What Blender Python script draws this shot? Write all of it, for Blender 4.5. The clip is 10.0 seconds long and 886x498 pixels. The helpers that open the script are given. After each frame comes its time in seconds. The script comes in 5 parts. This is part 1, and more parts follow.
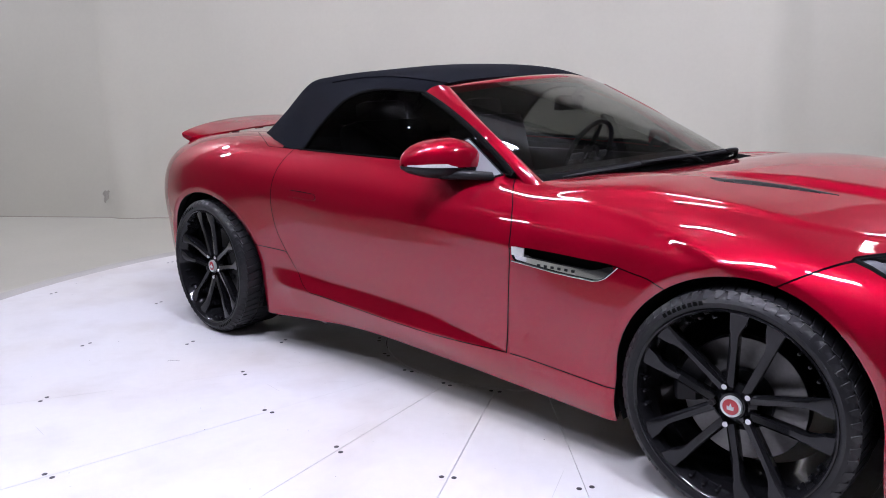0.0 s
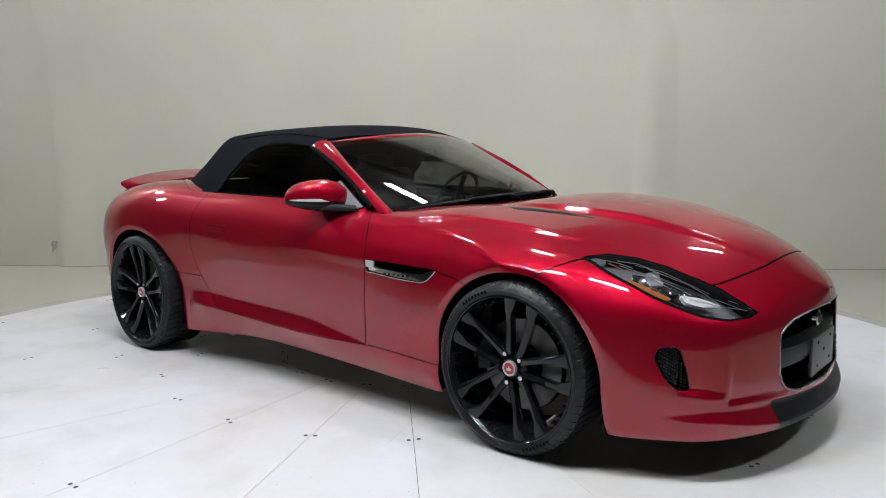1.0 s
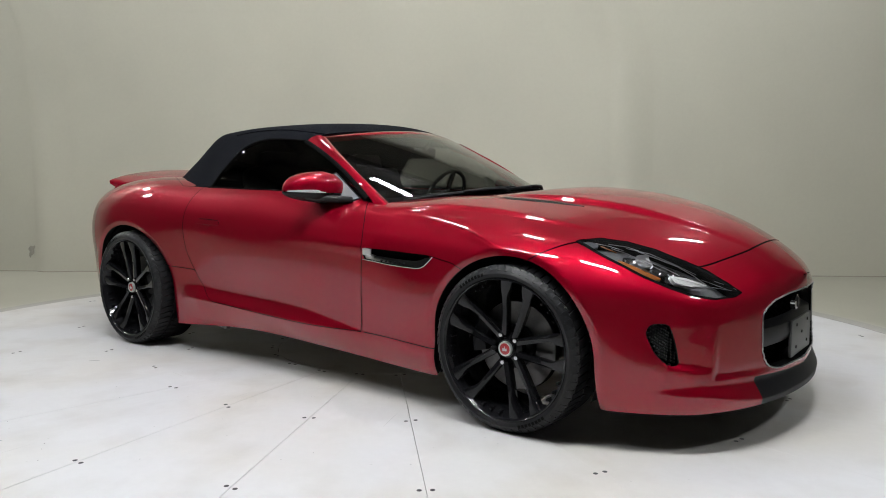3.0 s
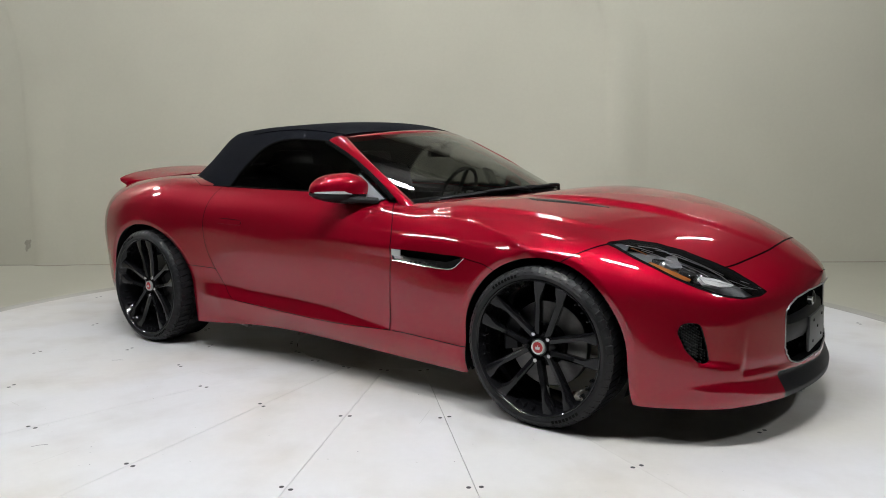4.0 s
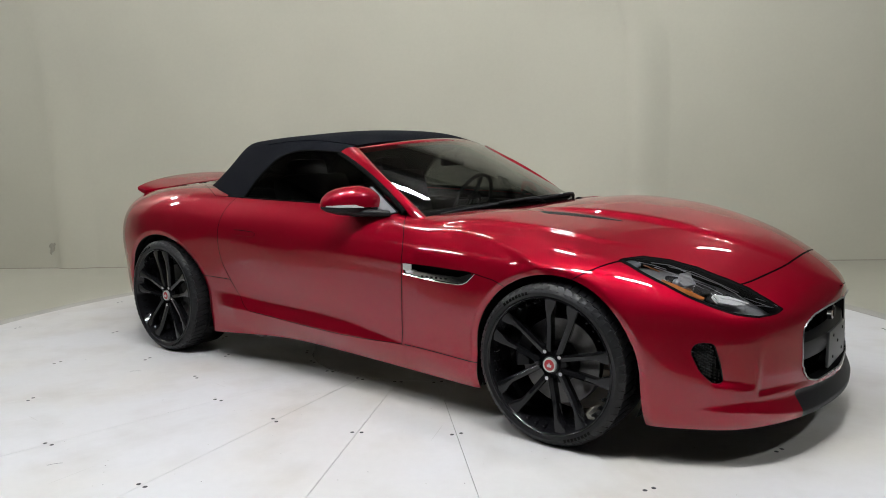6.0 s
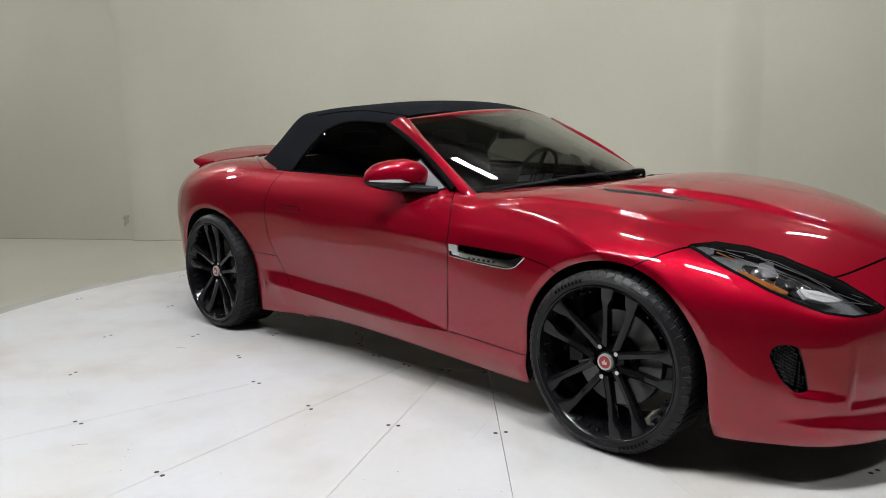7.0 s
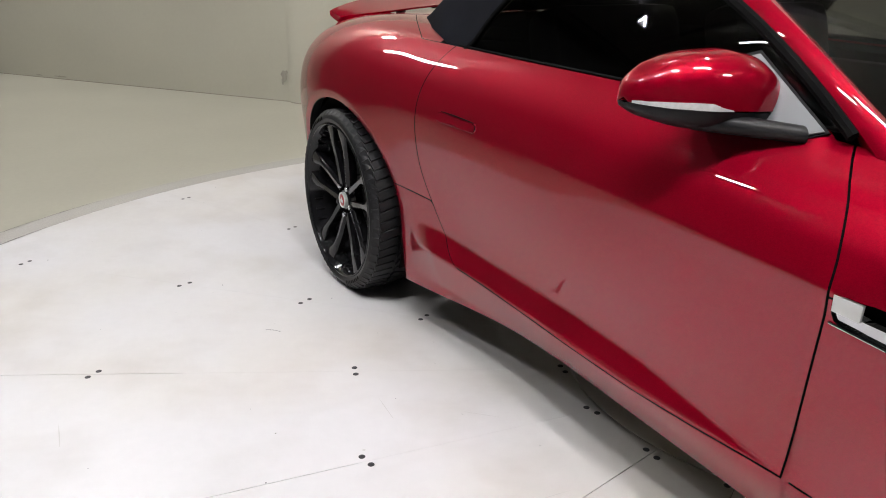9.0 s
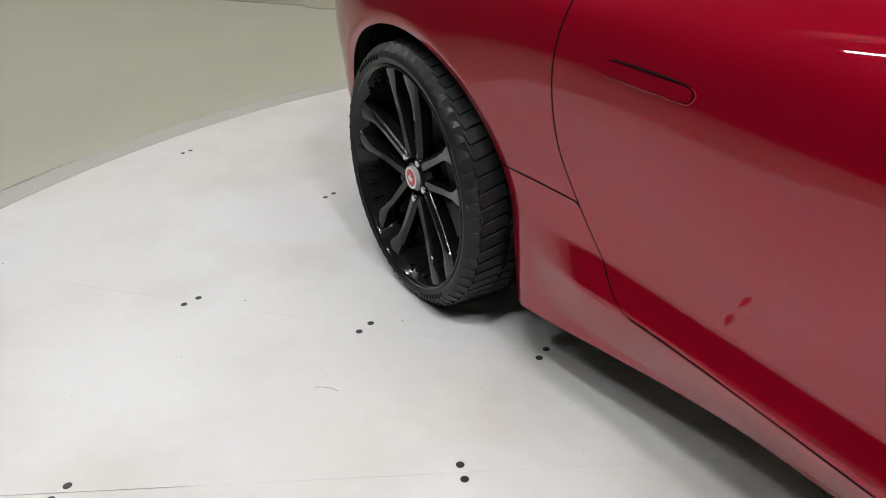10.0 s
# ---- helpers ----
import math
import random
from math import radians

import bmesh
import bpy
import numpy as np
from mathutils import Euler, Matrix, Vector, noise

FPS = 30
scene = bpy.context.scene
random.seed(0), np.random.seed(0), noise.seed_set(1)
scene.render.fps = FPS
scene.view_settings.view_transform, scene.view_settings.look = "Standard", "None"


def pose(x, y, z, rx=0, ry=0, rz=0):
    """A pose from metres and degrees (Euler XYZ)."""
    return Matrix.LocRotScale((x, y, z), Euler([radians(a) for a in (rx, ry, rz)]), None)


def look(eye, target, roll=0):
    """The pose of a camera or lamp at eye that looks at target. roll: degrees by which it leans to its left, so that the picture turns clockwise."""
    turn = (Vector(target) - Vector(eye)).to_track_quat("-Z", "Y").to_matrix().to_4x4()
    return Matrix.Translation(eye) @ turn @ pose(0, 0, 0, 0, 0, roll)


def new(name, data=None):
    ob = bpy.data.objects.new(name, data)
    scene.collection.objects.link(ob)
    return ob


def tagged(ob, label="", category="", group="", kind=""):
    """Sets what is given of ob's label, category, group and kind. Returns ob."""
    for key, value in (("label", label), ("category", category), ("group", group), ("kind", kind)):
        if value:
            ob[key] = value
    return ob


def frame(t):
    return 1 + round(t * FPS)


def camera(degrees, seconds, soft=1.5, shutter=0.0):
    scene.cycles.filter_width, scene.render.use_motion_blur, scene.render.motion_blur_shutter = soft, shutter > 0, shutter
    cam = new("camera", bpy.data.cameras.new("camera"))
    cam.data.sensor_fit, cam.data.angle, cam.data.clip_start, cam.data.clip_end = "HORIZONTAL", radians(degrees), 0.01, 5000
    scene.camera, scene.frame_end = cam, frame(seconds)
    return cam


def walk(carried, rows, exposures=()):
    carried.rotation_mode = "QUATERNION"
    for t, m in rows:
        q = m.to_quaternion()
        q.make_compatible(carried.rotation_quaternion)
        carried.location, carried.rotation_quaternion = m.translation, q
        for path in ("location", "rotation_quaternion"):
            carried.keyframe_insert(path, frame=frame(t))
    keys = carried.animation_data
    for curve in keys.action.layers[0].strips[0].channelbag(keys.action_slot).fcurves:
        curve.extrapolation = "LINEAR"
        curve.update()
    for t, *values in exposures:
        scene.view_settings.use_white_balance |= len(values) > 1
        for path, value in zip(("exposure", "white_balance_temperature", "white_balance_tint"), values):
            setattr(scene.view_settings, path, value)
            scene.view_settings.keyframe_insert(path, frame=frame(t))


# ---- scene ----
cam = camera(61.3, 10.0, soft=1.0)
PATH = [
    (0, (2.049, -2.809, 1.186), (0.709, -1.385, 0.77), -0.8),
    (0.5, (2.535, -3.025, 1.166), (1.233, -1.543, 0.839), -0.5),
    (1, (2.878, -3.129, 1.113), (1.6, -1.61, 0.871), -0.4),
    (1.5, (2.976, -3.166, 1.058), (1.71, -1.631, 0.857), -0.3),
    (2, (2.986, -3.158, 1.024), (1.732, -1.612, 0.834), -0.2),
    (2.2, (2.985, -3.148, 0.995), (1.732, -1.599, 0.816), -0.1),
    (3.3, (2.801, -3.372, 0.99), (1.601, -1.785, 0.787), 0.1),
    (3.5, (2.761, -3.424, 1.008), (1.574, -1.829, 0.789), -0.0),
    (4, (2.732, -3.481, 1.08), (1.563, -1.876, 0.842), -0.3),
    (4.5, (2.738, -3.471, 1.176), (1.576, -1.864, 0.918), -0.6),
    (5, (2.744, -3.446, 1.232), (1.586, -1.839, 0.958), -0.7),
    (5.5, (2.755, -3.432, 1.237), (1.584, -1.836, 0.95), -0.8),
    (5.7, (2.762, -3.429, 1.217), (1.576, -1.842, 0.941), -0.9),
    (6.8, (2.704, -3.21, 1.157), (1.36, -1.758, 0.862), -0.7),
    (7, (2.683, -3.101, 1.151), (1.303, -1.689, 0.832), -0.7),
    (7.5, (2.493, -2.816, 1.089), (1.018, -1.52, 0.711), 0.1),
    (8, (2.099, -2.481, 1.101), (0.544, -1.317, 0.626), 0.8),
    (8.5, (1.613, -2.114, 1.176), (0.01, -1.073, 0.586), 1.2),
    (9, (1.166, -1.975, 1.153), (-0.441, -1.017, 0.445), 0.9),
    (9.5, (0.721, -1.837, 1.111), (-0.86, -0.937, 0.279), -0.4),
    (10, (0.239, -1.73, 1.086), (-1.284, -0.866, 0.121), -1.5),
]
EXPOSURES = [(0, 0.33, 5600, 32), (0.5, 0.2, 5750, 24), (1.0, 0.1, 5900, 18), (2.0, 0.0, 6050, 16), (4.5, -0.03, 6150, 16), (7.0, -0.03, 6150, 16), (8.5, 0.14, 6200, 21), (9.0, 0.17, 6350, 20), (9.5, -0.12, 6400, 17), (10.0, 0.07, 6300, 16)]
walk(cam, [(t, look(eye, target, roll)) for t, eye, target, roll in PATH],
     EXPOSURES)

# ---- world, lamps, exposure ----
world = bpy.data.worlds.new("world")
scene.world = world
world.use_nodes = True
world.node_tree.nodes["Background"].inputs[0].default_value = (0.75, 0.8, 0.9, 1)
world.node_tree.nodes["Background"].inputs[1].default_value = 0.03

WALL_P = Vector((-4.66, 0.72, 0))
WALL_D = Vector((math.cos(radians(35.5)), math.sin(radians(35.5)), 0))
WALL_N = Vector((WALL_D.y, -WALL_D.x, 0))
CEIL = 5.2


def on_wall(along, out, z):
    """A place given along the back wall, out from it and up."""
    return WALL_P + WALL_D * along + WALL_N * out + Vector((0, 0, z))


# ---- materials ----
def material(name):
    m = bpy.data.materials.new(name)
    m.use_nodes = True
    t = m.node_tree
    return m, t, t.nodes["Principled BSDF"]


def plain(name, colour, rough=0.5, metal=0.0, coat=0.0, grain=0.0, scale=60.0, bump=0.0, blotch=0.0, spec=0.5):
    """A surface with a fine grain, large soft blotches and a fine relief."""
    m, t, b = material(name)
    b.inputs["Base Color"].default_value = (*colour, 1)
    b.inputs["Roughness"].default_value = rough
    b.inputs["Metallic"].default_value = metal
    b.inputs["Specular IOR Level"].default_value = spec
    b.inputs["Coat Weight"].default_value = coat
    b.inputs["Coat Roughness"].default_value = 0.03
    if grain or bump or blotch:
        co = t.nodes.new("ShaderNodeTexCoord")
        n1 = t.nodes.new("ShaderNodeTexNoise")
        n1.inputs["Scale"].default_value, n1.inputs["Detail"].default_value = scale, 4
        n2 = t.nodes.new("ShaderNodeTexNoise")
        n2.inputs["Scale"].default_value, n2.inputs["Detail"].default_value = scale / 40, 3
        mix = t.nodes.new("ShaderNodeMix")
        mix.data_type = "RGBA"
        lo = [c * (1 - grain) for c in colour]
        hi = [min(1, c * (1 + grain)) for c in colour]
        mix.inputs["A"].default_value, mix.inputs["B"].default_value = (*lo, 1), (*hi, 1)
        mix2 = t.nodes.new("ShaderNodeMix")
        mix2.data_type, mix2.blend_type = "RGBA", "MULTIPLY"
        ramp = t.nodes.new("ShaderNodeMapRange")
        ramp.inputs["From Min"].default_value, ramp.inputs["From Max"].default_value = 0.3, 0.7
        ramp.inputs["To Min"].default_value = 1 - blotch
        mix2.inputs["Factor"].default_value = 1
        for n in (n1, n2):
            t.links.new(co.outputs["Object"], n.inputs["Vector"])
        t.links.new(n1.outputs["Fac"], mix.inputs["Factor"])
        t.links.new(n2.outputs["Fac"], ramp.inputs["Value"])
        t.links.new(mix.outputs["Result"], mix2.inputs["A"])
        t.links.new(ramp.outputs["Result"], mix2.inputs["B"])
        t.links.new(mix2.outputs["Result"], b.inputs["Base Color"])
        if bump:
            bn = t.nodes.new("ShaderNodeBump")
            bn.inputs["Strength"].default_value, bn.inputs["Distance"].default_value = bump, 0.002
            t.links.new(n1.outputs["Fac"], bn.inputs["Height"])
            t.links.new(bn.outputs["Normal"], b.inputs["Normal"])
    return m


def pane(name, tint, gloss_rough=0.0, least=0.045):
    """A thin sheet of tinted glass: it lets light straight through and mirrors at a slant."""
    m, t, b = material(name)
    t.nodes.remove(b)
    clear = t.nodes.new("ShaderNodeBsdfTransparent")
    clear.inputs[0].default_value = (*tint, 1)
    gloss = t.nodes.new("ShaderNodeBsdfGlossy")
    gloss.inputs["Roughness"].default_value = gloss_rough
    slant = t.nodes.new("ShaderNodeLayerWeight")
    slant.inputs["Blend"].default_value = 0.5
    power = t.nodes.new("ShaderNodeMath")
    power.operation = "POWER"
    power.inputs[1].default_value = 4.5
    scale = t.nodes.new("ShaderNodeMath")
    scale.operation = "MULTIPLY_ADD"
    scale.inputs[1].default_value, scale.inputs[2].default_value = 0.9, least
    mix = t.nodes.new("ShaderNodeMixShader")
    t.links.new(slant.outputs["Facing"], power.inputs[0])
    t.links.new(power.outputs[0], scale.inputs[0])
    t.links.new(scale.outputs[0], mix.inputs[0])
    t.links.new(clear.outputs[0], mix.inputs[1])
    t.links.new(gloss.outputs[0], mix.inputs[2])
    t.links.new(mix.outputs[0], t.nodes["Material Output"].inputs[0])
    return m


def glow(name, colour, strength):
    m, t, b = material(name)
    b.inputs["Base Color"].default_value = (*colour, 1)
    b.inputs["Emission Color"].default_value = (*colour, 1)
    b.inputs["Emission Strength"].default_value = strength
    return m


def paint_material():
    m, t, b = material("red_metallic_paint")
    co = t.nodes.new("ShaderNodeTexCoord")
    flake = t.nodes.new("ShaderNodeTexVoronoi")
    flake.inputs["Scale"].default_value = 900
    ramp = t.nodes.new("ShaderNodeMix")
    ramp.data_type = "RGBA"
    ramp.inputs["A"].default_value = (0.25, 0.0010, 0.0115, 1)
    ramp.inputs["B"].default_value = (0.35, 0.0016, 0.0165, 1)
    t.links.new(co.outputs["Object"], flake.inputs["Vector"])
    t.links.new(flake.outputs["Color"], ramp.inputs["Factor"])
    t.links.new(ramp.outputs["Result"], b.inputs["Base Color"])
    b.inputs["Metallic"].default_value = 0.60
    b.inputs["Roughness"].default_value = 0.44
    b.inputs["Specular IOR Level"].default_value = 0.0
    b.inputs["Coat Weight"].default_value = 1
    b.inputs["Coat Roughness"].default_value = 0.008
    b.inputs["Coat IOR"].default_value = 1.61
    return m


def worn_white(name):
    """White floor paint with warm worn patches, finer mottling and uneven gloss."""
    m, t, b = material(name)
    co = t.nodes.new("ShaderNodeTexCoord")
    tones = []
    for scale, detail, low, high in ((0.75, 4, 0.42, 0.66), (3.2, 6, 0.48, 0.75), (26, 5, 0.2, 0.9)):
        n = t.nodes.new("ShaderNodeTexNoise")
        n.inputs["Scale"].default_value, n.inputs["Detail"].default_value = scale, detail
        r = t.nodes.new("ShaderNodeMapRange")
        r.inputs["From Min"].default_value, r.inputs["From Max"].default_value = low, high
        t.links.new(co.outputs["Object"], n.inputs["Vector"])
        t.links.new(n.outputs["Fac"], r.inputs["Value"])
        tones.append(r.outputs["Result"])
    colour = None
    for fac, a, c in ((tones[0], (0.67, 0.664, 0.67), (0.635, 0.604, 0.553)), (tones[1], None, (0.90, 0.885, 0.865)), (tones[2], None, (0.95, 0.95, 0.95))):
        mix = t.nodes.new("ShaderNodeMix")
        mix.data_type = "RGBA"
        t.links.new(fac, mix.inputs["Factor"])
        if colour is None:
            mix.inputs["A"].default_value, mix.inputs["B"].default_value = (*a, 1), (*c, 1)
            colour = mix.outputs["Result"]
        else:
            mix.inputs["A"].default_value, mix.inputs["B"].default_value = (1, 1, 1, 1), (*c, 1)
            mul = t.nodes.new("ShaderNodeMix")
            mul.data_type, mul.blend_type = "RGBA", "MULTIPLY"
            mul.inputs["Factor"].default_value = 1
            t.links.new(colour, mul.inputs["A"])
            t.links.new(mix.outputs["Result"], mul.inputs["B"])
            colour = mul.outputs["Result"]
    t.links.new(colour, b.inputs["Base Color"])
    b.inputs["Specular IOR Level"].default_value = 0.24
    rough = t.nodes.new("ShaderNodeMapRange")
    rough.inputs["To Min"].default_value, rough.inputs["To Max"].default_value = 0.34, 0.50
    t.links.new(tones[1], rough.inputs["Value"])
    t.links.new(rough.outputs["Result"], b.inputs["Roughness"])
    bn = t.nodes.new("ShaderNodeBump")
    bn.inputs["Strength"].default_value, bn.inputs["Distance"].default_value = 0.05, 0.002
    t.links.new(tones[2], bn.inputs["Height"])
    t.links.new(bn.outputs["Normal"], b.inputs["Normal"])
    return m


RED = paint_material()
BLACK_GLOSS = plain("gloss_black", (0.0085, 0.0085, 0.0095), 0.12, coat=0.2, spec=0.22)
BLACK_SATIN = plain("satin_black_plastic", (0.008, 0.008, 0.009), 0.45, grain=0.2, scale=300, bump=0.1, spec=0.22)
BLACK_MATT = plain("matt_black", (0.003, 0.003, 0.003), 0.9, spec=0.1)
# pale warm underbody colour, standing for light bounced beneath the car
UNDERBODY_FILL = plain("pale_underbody_bounce", (0.33, 0.30, 0.245), 0.7, grain=0.3, scale=60, bump=0.4, blotch=0.3)
LINER = plain("wheel_arch_felt", (0.003, 0.003, 0.003), 0.95, spec=0.1, grain=0.4, scale=200, bump=0.4)
RUBBER = plain("tyre_rubber", (0.0105, 0.0105, 0.0115), 0.43, grain=0.25, scale=120, bump=0.15, spec=0.27)
CLOTH = plain("navy_black_soft_top_cloth", (0.0034, 0.0040, 0.0068), 0.95, spec=0.1, grain=0.35, scale=700, bump=0.5, blotch=0.15)
CHROME = plain("chrome", (0.55, 0.55, 0.56), 0.07, 1.0)
PLATE_GREY = plain("mid_grey_plastic", (0.10, 0.102, 0.102), 0.4, grain=0.15, scale=60)
CLEAR_STRIP = plain("clear_silver_plastic", (0.62, 0.62, 0.61), 0.2, coat=0.4, grain=0.2, scale=150)
SATIN_CHROME = plain("satin_chrome", (0.62, 0.62, 0.60), 0.3, 0.45)
SATIN_SILVER = plain("satin_silver_paint", (0.26, 0.27, 0.28), 0.45, 0.4)
ALLOY = plain("brushed_alloy", (0.45, 0.45, 0.46), 0.35, 1.0)
BOWL = plain("dark_grey_lamp_bowl", (0.22, 0.222, 0.226), 0.32, 0.4, grain=0.3, scale=80)
SMOKED = plain("smoked_reflector", (0.30, 0.30, 0.31), 0.22, 1.0, grain=0.25, scale=90)
STEEL = plain("brake_steel", (0.13, 0.127, 0.124), 0.42, 1.0, grain=0.2, scale=90)
RED_CAP = plain("red_enamel", (0.42, 0.02, 0.025), 0.3, coat=0.5)
WHITE_LETTER = plain("pale_lettering", (0.55, 0.55, 0.55), 0.5)
LEATHER = plain("black_leather", (0.010, 0.009, 0.0085), 0.5, grain=0.25, scale=250, bump=0.2)
WINDSCREEN = pane("windscreen_glass", (0.66, 0.67, 0.65), least=0.095)
SIDE_GLASS = pane("tinted_side_glass", (0.55, 0.56, 0.55))
MARKER = plain("clear_grey_lamp_plastic", (0.10, 0.105, 0.115), 0.25, coat=0.4, grain=0.3, scale=120)
LENS = pane("headlight_lens", (0.93, 0.93, 0.93))
AMBER = plain("amber_reflector", (0.34, 0.10, 0.012), 0.3, coat=0.5, grain=0.25, scale=200)
FLOOR_WHITE = worn_white("white_painted_panel")
FLOOR_BEIGE = plain("beige_coated_concrete", (0.42, 0.405, 0.325), 0.35, grain=0.06, scale=30, bump=0.1, blotch=0.12)
PLATE = plain("grey_tread_plate", (0.40, 0.385, 0.35), 0.6, 0.0, grain=0.25, scale=150, bump=0.6)
WALL_PAINT = plain("offwhite_wall_paint", (0.51, 0.491, 0.394), 0.8, grain=0.03, scale=30, bump=0.08, blotch=0.08)
# for the unseen walls: the dark of the hall is put into this colour
DARK_WALL = plain("dark_unseen_wall", (0.045, 0.043, 0.040), 0.8, grain=0.1, scale=20, bump=0.1, blotch=0.15)
DARK_CEILING = plain("grey_roof_deck", (0.16, 0.154, 0.144), 0.8, grain=0.2, scale=20, blotch=0.2)
WALL_STAIN = plain("brown_wall_smudge", (0.35, 0.328, 0.268), 0.85, grain=0.3, scale=60, blotch=0.2)
SCUFF = plain("grey_scuff", (0.52, 0.51, 0.49), 0.6)
SCREW = plain("dark_screw_head", (0.05, 0.05, 0.052), 0.45, 0.6)
TUBE = glow("fluorescent_tube", (0.97, 1.0, 0.95), 560)
# colour of the added floor that keeps the door reflections dark
DARK_FLOOR = plain("dark_unseen_floor", (0.07, 0.068, 0.064), 0.7, grain=0.15, scale=25, bump=0.2, blotch=0.3)
BEAM = plain("dark_steel_beam", (0.02, 0.016, 0.02), 0.6, grain=0.2, scale=40)


# ---- mesh helpers ----
def mesh_of(name, verts, faces, mat, smooth=True, normals=None):
    me = bpy.data.meshes.new(name)
    me.from_pydata([tuple(v) for v in verts], [], [tuple(f) for f in faces])
    me.materials.append(mat)
    if smooth:
        me.polygons.foreach_set("use_smooth", [True] * len(me.polygons))
    if normals is not None:
        me.normals_split_custom_set_from_vertices([tuple(n) for n in normals])
    me.update()
    return me


def link(name, me, parent=None, label=""):
    ob = new(name, me)
    if parent is not None:
        ob.parent = parent
    if label:
        tagged(ob, label)
    return ob


def part(name, bm, mat, parent, label="", smooth=True):
    me = bpy.data.meshes.new(name)
    bmesh.ops.recalc_face_normals(bm, faces=bm.faces)
    bm.to_mesh(me)
    bm.free()
    me.materials.append(mat)
    if smooth:
        me.polygons.foreach_set("use_smooth", [True] * len(me.polygons))
        me.set_sharp_from_angle(angle=radians(38))
    return link(name, me, parent, label)


def box(size, at=(0, 0, 0), bevel=0.0, turn=(0, 0, 0), bm=None, segs=2):
    own = bmesh.new()
    bmesh.ops.create_cube(own, size=1, matrix=Matrix.Diagonal((*size, 1)))
    if bevel:
        bmesh.ops.bevel(own, geom=own.edges[:], offset=bevel, segments=segs, affect="EDGES", profile=0.6)
    own.transform(pose(*at, *turn))
    return merge(own, bm)


def merge(own, bm):
    if bm is None:
        return own
    me = bpy.data.meshes.new("joined")
    own.to_mesh(me)
    own.free()
    bm.from_mesh(me)
    bpy.data.meshes.remove(me)
    return bm


def lathe(profile, segs=64, axis="Y", bm=None, at=(0, 0, 0), closed=False):
    """Turns (radius, along) pairs round an axis."""
    own = bmesh.new()
    rings = []
    for k in range(segs):
        a = 2 * math.pi * k / segs
        c, s = math.cos(a), math.sin(a)
        ring = []
        for r, h in profile:
            p = (r * c, h, r * s) if axis == "Y" else (r * c, r * s, h) if axis == "Z" else (h, r * c, r * s)
            ring.append(own.verts.new((p[0] + at[0], p[1] + at[1], p[2] + at[2])))
        rings.append(ring)
    n = len(profile)
    for k in range(segs):
        a, b = rings[k], rings[(k + 1) % segs]
        for i in range(n if closed else n - 1):
            j = (i + 1) % n
            own.faces.new((a[i], a[j], b[j], b[i]))
    bmesh.ops.remove_doubles(own, verts=own.verts[:], dist=1e-6)
    return merge(own, bm)


def tube(points, radius, segs=8, bm=None, cap=True):
    """A round bar along points; radius may be one number or one for each point."""
    own = bmesh.new()
    pts = [Vector(p) for p in points]
    rad = radius if isinstance(radius, (list, tuple)) else [radius] * len(pts)
    rings = []
    for k, p in enumerate(pts):
        d = (pts[min(k + 1, len(pts) - 1)] - pts[max(k - 1, 0)]).normalized()
        side = d.cross(Vector((0, 0, 1)))
        if side.length < 1e-3:
            side = Vector((1, 0, 0))
        side.normalize()
        up = side.cross(d)
        rings.append([own.verts.new(p + (side * math.cos(a) + up * math.sin(a)) * rad[k]) for a in [2 * math.pi * i / segs for i in range(segs)]])
    for a, b in zip(rings, rings[1:]):
        for i in range(segs):
            own.faces.new((a[i], a[(i + 1) % segs], b[(i + 1) % segs], b[i]))
    if cap:
        own.faces.new(rings[0][::-1])
        own.faces.new(rings[-1])
    return merge(own, bm)


def sheet(rows, bm=None, flip=False):
    """A sheet through rows of points."""
    own = bmesh.new()
    vs = [[own.verts.new(p) for p in r] for r in rows]
    for a, b in zip(vs, vs[1:]):
        for i in range(len(a) - 1):
            own.faces.new((a[i], a[i + 1], b[i + 1], b[i]))
    return merge(own, bm)


def thick(bm, depth):
    """Gives a sheet depth against its normals."""
    bmesh.ops.recalc_face_normals(bm, faces=bm.faces)
    bmesh.ops.solidify(bm, geom=bm.faces[:], thickness=depth)
    return bm


def slab(outline, depth, bevel=0.0, bm=None, m=None):
    """A flat plate: an outline in x, y, raised by depth in z, then moved by m."""
    own = bmesh.new()
    f = own.faces.new([own.verts.new((x, y, 0)) for x, y in outline])
    out = bmesh.ops.extrude_face_region(own, geom=[f])
    for v in out["geom"]:
        if isinstance(v, bmesh.types.BMVert):
            v.co.z += depth
    bmesh.ops.recalc_face_normals(own, faces=own.faces)
    if bevel:
        top = [e for e in own.edges if all(v.co.z > depth * 0.9 for v in e.verts)] if depth > 0 else own.edges[:]
        bmesh.ops.bevel(own, geom=top, offset=bevel, segments=2, affect="EDGES")
    if m is not None:
        own.transform(m)
    return merge(own, bm)


